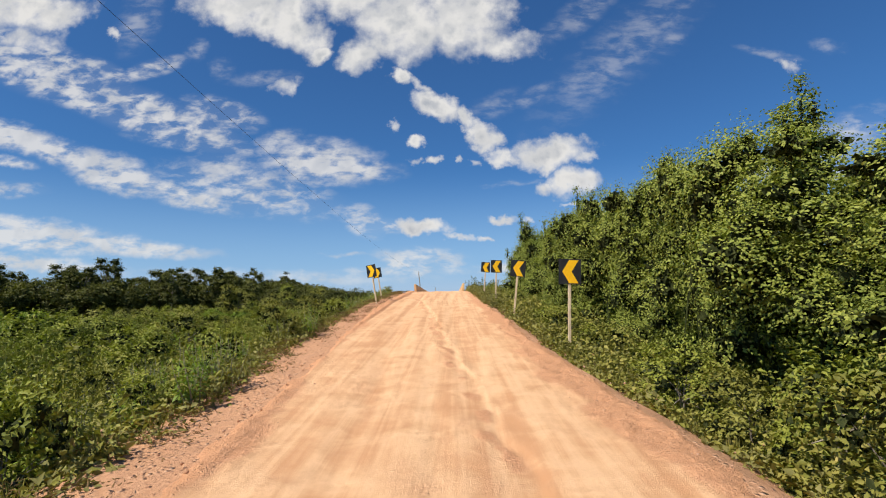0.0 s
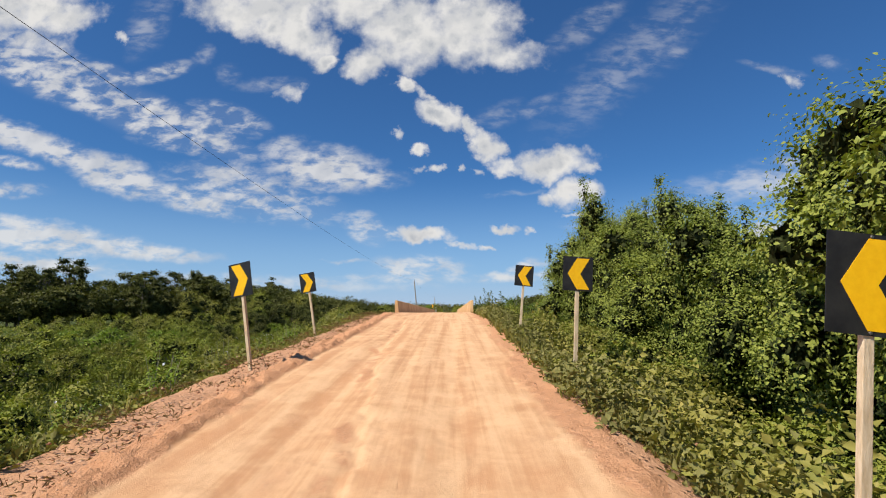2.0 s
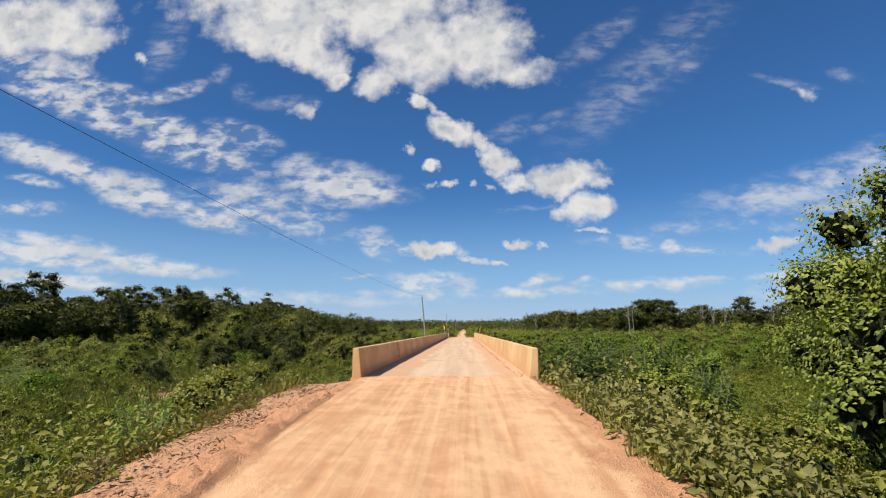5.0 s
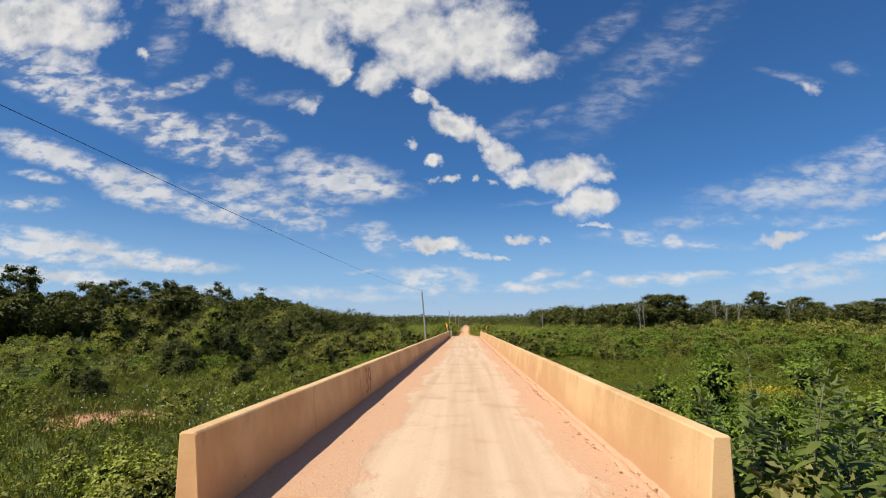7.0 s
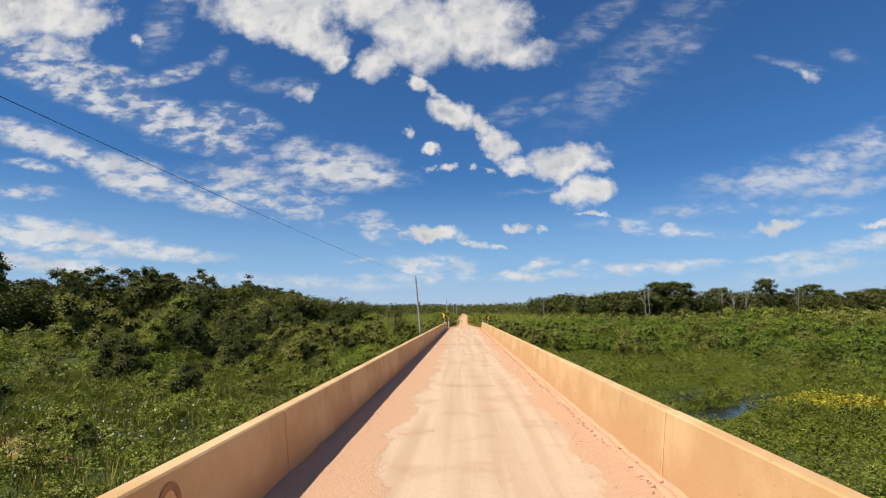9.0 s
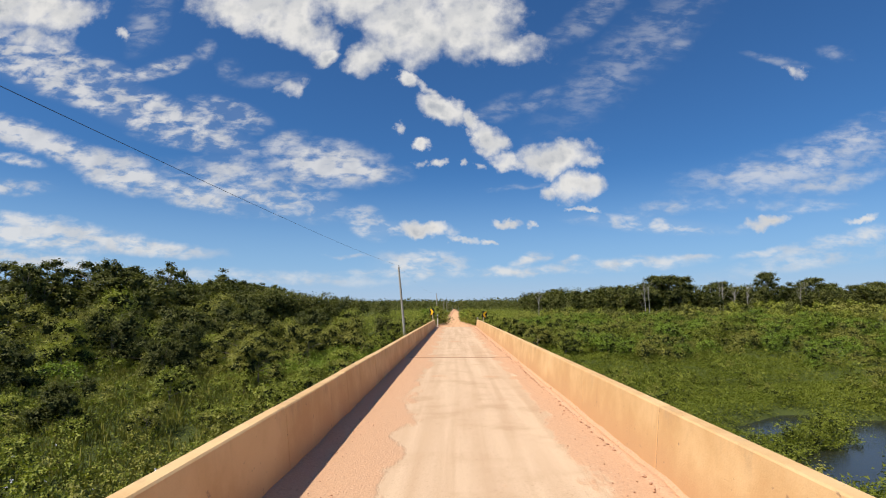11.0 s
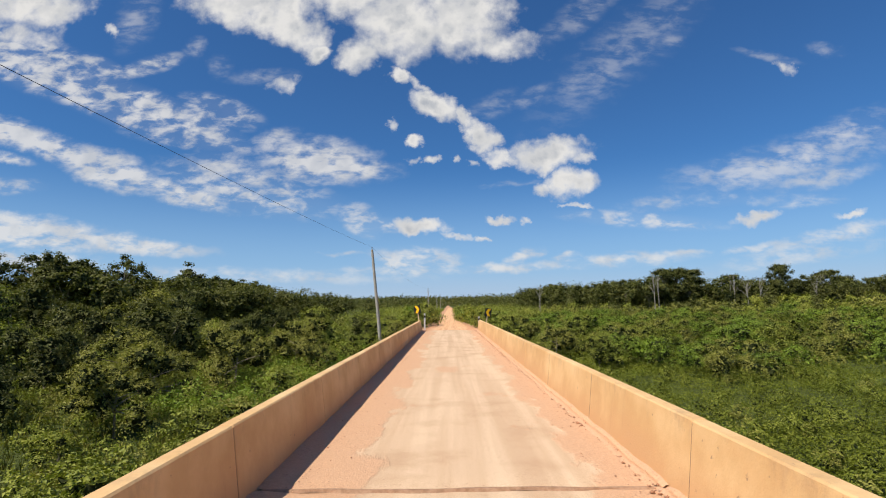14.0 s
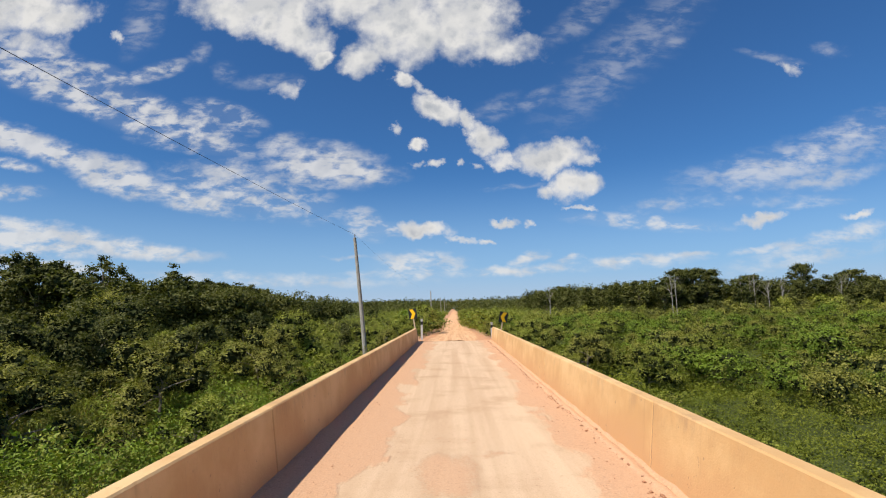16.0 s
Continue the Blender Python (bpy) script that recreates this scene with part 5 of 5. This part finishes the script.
for _ in range(420):
    x, y = rng.uniform(-45, 60), rng.uniform(-40, 130)
    if abs(x) < 6.5 or (0 < x < 30 and y < 64 and rng.random() < 0.75) or (x > 0 and y < 4):
        continue
    if math.hypot((x + 18.5) / 3.6, (y - 22.5) / 3.0) < 1:
        continue
    if abs(x) < 20 and y < 70:
        plant(SHRUBS[rng.integers(3)], "shrub", STXT, "shrub", x, y, rng.uniform(0.6, 1.4), rng.uniform(0, 6.28), group="valley shrubs")
    else:
        loose.append((x, y, rng.uniform(0.8, 1.7)))
for side in (-1, 1):
    for y in np.arange(68.5, 135, 1.1):
        x = float(road_x(y)) + side * (2.35 + 2.0 * rng.random() ** 1.3)
        if y > 76:
            loose.append((x, y, rng.uniform(0.9, 1.7)))
for x, y, s in ((2.75, 72.4, 0.6), (2.55, 74.2, 0.65), (3.4, 71.8, 0.7), (3.5, 73.6, 0.8), (-3.0, 71.6, 0.6), (-2.75, 73.4, 0.6), (-2.6, 75.0, 0.65), (-3.7, 73.0, 0.8), (4.4, 71.0, 0.9), (-4.4, 71.4, 0.8), (4.6, 74.2, 0.9), (-4.6, 75.2, 0.9)):
    plant(SHRUBS[rng.integers(3)], "shrub", "green shrub crowding the road past the bridge", "shrub", x, y, s, rng.uniform(0, 6.28), group="roadside shrubs")
for x, y, w in ((5.6, 77.5, 0.75), (7.4, 83, 1.0), (9.5, 76, 0.9), (12.5, 81, 1.0), (4.9, 91, 0.7), (8.2, 94, 1.1), (15, 90, 1.1), (-6.2, 80, 0.7), (-8.5, 86, 1.0), (-5.2, 96, 0.7), (-9.5, 67, 0.7), (-11.5, 73, 0.9), (-8.2, 75.5, 0.7), (11.2, 69, 0.8), (16.5, 74, 0.9), (20, 82, 1.0)):
    plant(MASSES[rng.integers(2)], "shrub", "broad leafy bush beside the road past the bridge", "shrub", x, y, w, rng.uniform(0, 6.28), group="roadside bushes")
edge = [(x, y, rng.uniform(1.8, 3.3)) for x, y in scatter([(-165, 34), (-124, 92), (-94, 126), (-66, 146), (-68, 184), (-80, 240)], 120, 4.0, rng)]
edge += [(x, y, rng.uniform(2.0, 3.5)) for x, y in scatter([(54, 400), (58, 300), (66, 232), (100, 232), (150, 232), (220, 208)], 170, 5.0, rng)]
edge += [(x, y, float(np.interp(x, [-66, -30], [3.0, 1.8])) * rng.uniform(0.8, 1.15)) for x, y in scatter([(-68, 140), (-54, 148), (-42, 160), (-34, 185)], 60, 4.0, rng)]
merged("wood_edge", "dense dark growth along the edge of the woods", WOOD_MASSES, edge, "undergrowth", rng)
weeds = []
for _ in range(420):
    x, y = -8.5 - 15 * rng.random() ** 1.3, rng.uniform(-38, 66)
    if math.hypot((x + 18.5) / 3.6, (y - 22.5) / 3.0) > 1:
        weeds.append((x, y, rng.uniform(0.35, 0.85)))
for _ in range(150):
    x, y = 9 + 16 * rng.random(), rng.uniform(4, 66)
    if (x - 15) ** 2 + (y - 36) ** 2 > 60:
        weeds.append((x, y, rng.uniform(0.3, 0.6)))
merged("weed_clumps", "rank clumps of green weeds on the valley floor", WEEDS, weeds, "weeds", rng)
mounds = []
for _ in range(430):
    x, y = rng.uniform(8.5, 32), rng.uniform(3, 72)
    if min(math.hypot(x - px, y - py) / pr for px, py, pr in PONDS) > 1.35 and math.hypot(x - 20, y - 33.4) > 3:
        mounds.append((x, y, rng.uniform(0.45, 1.0)))
merged("marsh_mounds", "low rounded clumps of leafy marsh plants", MOUNDS, mounds, "marsh plants", rng)
merged("scrub_shrubs", "leafy shrubs along the road and over the valley", LOW_SHRUBS, loose, "shrubs", rng)

# bare dead trunks standing out of the far wood
for k, (x, y, h) in enumerate(((64, 192, 13.5), (66.5, 195, 12.5), (108, 230, 14), (117, 226, 13), (110, 222, 12), (141, 228, 14), (146, 231, 12), (28, 190, 10.5), (103, 226, 12.5), (106, 224, 14.5), (114, 221, 10), (137, 225, 12.5), (144, 224, 10.5))):
    ob = thing("dead_tree", "bare pale dead tree trunk standing in the marsh", "dead tree", (x, y, gz(x, y)), "dead trees")
    ends = [(rng.normal() * 1.3, rng.normal() * 1.3, h * rng.uniform(0.7, 1.02)) for _ in range(9)]
    c = new("trunk", limb_mesh("trunk", ends, h * 0.95, 0.11, M_DEAD, rng, lean=0.06))
    c.parent = ob


# ---- low growth that nobody could count ----
def growth_height(x, y):
    off = np.abs(x - road_x(y))
    edge = np.where((y > 0.5) & (y < BRIDGE_END - 0.5), 2.4, np.where(x < 0, np.interp(y, [-48, -30, -22, -14, -3], [2.8, 3.1, 3.3, 3.45, 3.1]), np.interp(y, [-48, -38, -28, -22, -14], [3.5, 3.2, 2.8, 2.3, 2.1]) + 0.3 * wave(x, y, 6.0, 4.0)))
    h = 0.55 + 0.35 * wave(x, y, 8.0, 1.0) + 0.5 * np.clip(wave(x, y, 4.3, 5.0), 0, 1) + 0.25 * wave(x, y, 3.1, 2.0) + 0.15 * wave(x, y, 1.3) + 0.28 * np.clip(wave(x, y, 1.9, 3.0), 0, 1) + 0.12 * wave(x, y, 0.8, 6.0)
    marsh = np.exp(-(((x - 15) / 10) ** 2 + ((y - 34) / 20) ** 2))
    h = h * (1 - 0.45 * marsh)
    h = h * np.clip((off - edge) / 1.9, 0.0, 1.0) ** 0.8
    for px, py, pr in PONDS:
        h = h * np.clip((np.hypot(x - px, y - py) / pr - 0.85) * 3.5, 0, 1)
    h = h * np.clip((np.hypot((x + 18.5) / 3.4, (y - 23.0) / 2.4) - 0.6) * 1.2 + 0.4 * wave(x, y, 2.3, 1.0), 0.12, 1)
    return np.clip(h, 0, 2.0), off - edge


def strew(name, label, x, y, size, mat, rng, ratio=0.55, lift=0.8, lump=1.0, blades=False, tuft=1, spread=1.0):
    """Leaves or blades over the ground; tuft: leaves for each plant."""
    h, clear = growth_height(x, y)
    ok = (clear > 0.05 + 0.3 * rng.random(len(x))) & (h > 0.03) & ~((np.abs(x) < 8.0) & (y > 7) & (y < 62))
    x, y, h = x[ok], y[ok], h[ok] * lump
    big = rng.uniform(0.6, 1.3, len(x))
    x, y, h, big = (np.repeat(q, tuft) for q in (x, y, h, big))
    n = len(x)
    size = size * big * rng.uniform(0.6, 1.25, n)
    out = unit(rng.normal(size=(n, 3)) * (1, 1, 0.5))
    if blades:
        p = np.stack([x, y, ground_z(x, y)], 1) + out * (0.05, 0.05, 0)
        v, f = leaves(p, out * 0.35 + np.array([0, 0, 1.0]), size, size * ratio, rng)
    else:
        z = ground_z(x, y) + h * lift * big * rng.uniform(0.15, 1, n) ** 0.8
        r = size * spread * (1.0 if tuft > 1 else 0.0) * rng.uniform(0.2, 1.6, n)
        p = np.stack([x, y, z], 1) + out * r[:, None] * (1, 1, 0.3)
        v, f = leaves(p, out + rng.normal(size=(n, 3)) * 0.3 + np.array([0, 0, 0.05]), size, size * ratio, rng, facing=np.array([0, 0, 0.6]) + out * 0.6 + rng.normal(size=(n, 3)) * 0.35)
    return tagged(new(name, mesh_from(name, v, f, mat)), label, name.replace("_", " "), kind="stuff")


def patchy(rng, x0, x1, y0, y1, n):
    return rng.uniform(x0, x1, n), rng.uniform(y0, y1, n)


rng = np.random.default_rng(51)


def both(rng, a, b, y0, y1, n):
    x = rng.uniform(a, b, n) * np.where(rng.random(n) < 0.5, -1, 1)
    return x, rng.uniform(y0, y1, n)


strew("undergrowth", "tangled low green weeds beside road and bridge", *both(rng, 2.3, 10, -48, 68, 22000), 0.10, M_WEED, rng, 0.55, tuft=13)
n = 5200
y = rng.uniform(-48, 1, n)
x = road_x(y) + np.where(rng.random(n) < 0.35, -1, 1) * (2.45 + np.abs(rng.normal(size=n)) * 0.9)
strew("verge_weeds", "dusty grey-green weeds along the road edges", x, y, 0.095, M_DUSTY, rng, 0.62, tuft=13, lump=1.3)
y = -48 + 36 * rng.random(4200) ** 0.9
x = road_x(y) + np.interp(y, [-30, -20], [3.0, 3.4]) + 2.6 * rng.random(4200) ** 1.3
strew("ground_vines", "broad-leaved vines creeping over the foot of the bank", x, y, 0.088, M_VINE, rng, 0.66, tuft=10, lump=1.6, spread=1.8)
y = rng.uniform(-48, 0, 1100)
strew("ground_vines", "broad-leaved vines creeping over the road bank", road_x(y) - 3.5 - 1.6 * rng.random(1100), y, 0.088, M_VINE, rng, 0.66, tuft=10, lump=1.3, spread=1.8)
x, y = both(rng, 2.5, 8, -48, 3, 5000)
x, y = np.append(x, road_x(y[:2600]) + 2.3 + 3.2 * rng.random(2600)), np.append(y, rng.uniform(-17, -1, 2600))
strew("grass", "rough green and straw-coloured verge grass", x, y, 0.24, M_GRASS, rng, 0.05, blades=True, tuft=12)
strew("marsh_plants", "low green marsh plants covering the valley floor", *both(rng, 9, 24, -45, 70, 21000), 0.10, M_MARSH, rng, 0.55, tuft=9, spread=2.2)
strew("meadow_grass", "tall green marsh grass on the valley floor", rng.uniform(-30, -8, 8000), rng.uniform(-45, 70, 8000), 0.42, M_GREENBLADE, rng, 0.05, blades=True, tuft=6)
strew("dry_grass", "patches of tall straw-coloured marsh grass", rng.uniform(-34, -6.5, 8000), rng.uniform(-45, 70, 8000), 0.55, M_GRASS, rng, 0.05, blades=True, tuft=7)
x, y = -8.5 - 8 * rng.random(2600) ** 1.2, rng.uniform(52, 84, 2600)
strew("reed_patch", "bright green leafy marsh plants beside the bridge", x, y, 0.15, M_BRIGHT, rng, 0.40, lift=1.2, lump=1.2, tuft=16, spread=2.0)
strew("marsh_carpet", "dense low leafy marsh plants beside the bridge", rng.uniform(8, 30, 26000), rng.uniform(2, 70, 26000), 0.075, M_MARSH, rng, 0.5, tuft=8, spread=2.4)
strew("valley_growth", "green growth over the valley floor", *both(rng, 22, 40, -45, 100, 15000), 0.15, M_MARSH, rng, 0.55, lump=0.8, tuft=8, spread=2.0)
strew("valley_growth", "green growth over the valley floor", *both(rng, 8, 24, 66, 105, 6000), 0.20, M_MARSH, rng, 0.62, lump=0.8, tuft=8, spread=2.0)
x, y = both(rng, 30, 110, -30, 200, 9000)
strew("far_scrub", "scrub covering the valley floor far from the road", x, y, 0.30, M_LEAF, rng, 0.6, lift=1.0, lump=0.9, tuft=9, spread=1.8)
x, y = both(rng, 2.2, 34, 100, 330, 10000)
strew("roadside_scrub", "thick scrub along the far road", x, y, 0.3, M_LEAF, rng, 0.6, lift=1.5, lump=1.9, tuft=9, spread=2.0)
x, y = both(rng, 34, 300, 170, 520, 15000)
strew("distant_scrub", "distant scrub in front of the woods", x, y, 0.6, M_TREE, rng, 0.6, lift=2.2, lump=2.0, tuft=7, spread=2.0)


x, y = 20.2 + rng.normal(size=520) * 2.1, 33.4 + rng.normal(size=520) * 1.1
strew("golden_plants", "yellow-leaved water plants beside the marsh pool", x, y, 0.16, M_GOLD, rng, 0.6, tuft=6)


n = 60000
x, y = rng.uniform(8, 28, n), rng.uniform(24, 50, n)
wet = np.min([np.hypot(x - px, y - py) / pr for px, py, pr in PONDS], 0)
x, y = x[wet > 1.0 + 0.25 * wave(x, y, 1.7)], y[wet > 1.0 + 0.25 * wave(x, y, 1.7)]
n = len(x)
p = np.stack([x, y, np.maximum(ground_z(x, y), -3.6) + rng.uniform(0.02, 0.22, n)], 1)
size = rng.uniform(0.07, 0.15, n)
v, f = leaves(p, rng.normal(size=(n, 3)) * (1, 1, 0.4) + (0, 0, 0.2), size, size * 0.6, rng, facing=np.array([0, 0, 1.0]))
tagged(new("pool_plants", mesh_from("pool_plants", v, f, M_MARSH)), "low leafy water plants round the marsh pools", "water plants", kind="stuff")
n = 16000
y = rng.uniform(-48, -2, n)
x = road_x(y) - np.interp(y, [-34, -26], [2.5, 2.25]) - 1.25 * rng.random(n) ** 0.8
ok = wave(x, y, 1.5, 2.0) + 0.6 * wave(x, y, 0.5, 1.0) > 0.05
x, y = x[ok], y[ok]
p = np.stack([x, y, np.maximum(ground_z(x, y), road_z(y) + np.interp(y, [-34, -26, -14], [0.0, 0.03, 0.06])) + 0.02], 1)
v, f = leaves(p, rng.normal(size=p.shape) * (1, 1, 0.35) + (0, 0, 0.35), rng.uniform(0.04, 0.11, len(p)), rng.uniform(0.005, 0.022, len(p)), rng)
tagged(new("dry_litter", mesh_from("dry_litter", v, f, M_LITTER)), "dead grass and leaf litter on the heaped road edge", "litter", kind="stuff")


def blossoms(cx, cy, sx, sy, n):
    x, y = cx + rng.normal(size=n) * sx, cy + rng.normal(size=n) * sy
    h, _ = growth_height(x, y)
    z = ground_z(x, y) + h * 0.95 + 0.05
    tuft = 4
    p = np.repeat(np.stack([x, y, z], 1), tuft, 0)
    v, f = leaves(p, rng.normal(size=p.shape) + (0, 0, 0.4), 0.06, 0.05, rng)
    tagged(new("blossoms", mesh_from("blossoms", v, f, M_PETAL)), "small pale blossoms scattered over the weeds", "flowers", kind="stuff")


blossoms(-16.5, 25.0, 4.0, 2.6, 150)
blossoms(-7.5, -14.0, 1.8, 5.0, 40)


def far_woods(name, label, y0, deep, n, high, gap):
    """Woods that close the horizon on both sides of the road."""
    y = y0 + deep * rng.random(n) ** 1.6
    x = rng.uniform(-1.0, 1.0, n) * (y * 0.95)
    ok = np.abs(x - road_x(y)) > gap
    x, y = x[ok], y[ok]
    n = len(x)
    top = high * (1 + 0.22 * wave(x, y, 60.0) + 0.16 * wave(x, y, 23.0, 1.0) + 0.10 * wave(x, y, 9.0, 2.0))
    z = ground_z(x, y) + top * rng.uniform(0.02, 1, n) ** 0.55
    size = rng.uniform(0.0018, 0.0038, n) * y
    v, f = leaves(np.stack([x, y, z], 1), rng.normal(size=(n, 3)), size, size * 0.8, rng)
    tagged(new(name, mesh_from(name, v, f, M_TREE)), label, "woods", kind="stuff")


far_woods("far_woods", "low dark woods along the horizon", 400, 220, 60000, 8.5, 3.5)
far_woods("far_woods", "taller woods closing the far end of the road", 640, 700, 60000, 12.0, 0.0)


def clods(name, label, x, y, z, size, rng, mat):
    """Small angular lumps."""
    n = len(x)
    base = np.array([(1, 0, 0), (0, 1, 0), (-1, 0, 0), (0, -1, 0), (0, 0, 0.7), (0, 0, -0.5)], float)
    tri = np.array([(0, 1, 4), (1, 2, 4), (2, 3, 4), (3, 0, 4), (1, 0, 5), (2, 1, 5), (3, 2, 5), (0, 3, 5)])
    v = base[None] * (size[:, None, None] * rng.uniform(0.6, 1.4, (n, 6, 1)))
    a = rng.uniform(0, 6.28, n)
    c, s = np.cos(a)[:, None], np.sin(a)[:, None]
    v = np.stack([v[..., 0] * c - v[..., 1] * s, v[..., 0] * s + v[..., 1] * c, v[..., 2]], -1) + np.stack([x, y, z], 1)[:, None]
    f = tri[None] + (np.arange(n) * 6)[:, None, None]
    tagged(new(name, mesh_from(name, v.reshape(-1, 3), f.reshape(-1, 3), mat)), label, "loose stones", kind="stuff")


n = 5000
y = rng.uniform(-48, -0.2, n)
side = np.where(rng.random(n) < 0.55, -1, 1)
x = road_x(y) + side * (1.75 + np.abs(rng.normal(size=n)) * 0.6)
clods("loose_soil", "loose red clods along the road edges", x, y, np.maximum(ground_z(x, y), road_z(y) - 0.03) + 0.01, 0.005 + 0.028 * rng.random(n) ** 4, rng, M_STONE)
n = 6000
y = rng.uniform(-29, -1.0, n)
x = road_x(y) - 2.0 - np.abs(rng.normal(size=n)) * 0.55
clods("rubble", "broken red soil heaped along the road edge", x, y, np.maximum(ground_z(x, y), road_z(y) - 0.05) + 0.015, 0.005 + 0.034 * rng.random(n) ** 5, rng, M_STONE)
n = 4200
y = rng.uniform(0.3, 66.5, n)
x = np.where(rng.random(n) < 0.5, 1.85 + rng.normal(size=n) * 0.045 + 0.03 * np.sin(y * 1.3), np.where(rng.random(n) < 0.5, -1.55, 1.6) + rng.normal(size=n) * 0.16)
clods("loose_soil", "small clods of red soil on the bridge deck", np.clip(x, -2, 2), y, np.full(n, 0.02), np.where(x > 1.72, 0.006, 0.003) + np.where(x > 1.72, 0.024, 0.012) * rng.random(n) ** 3, rng, M_STONE)
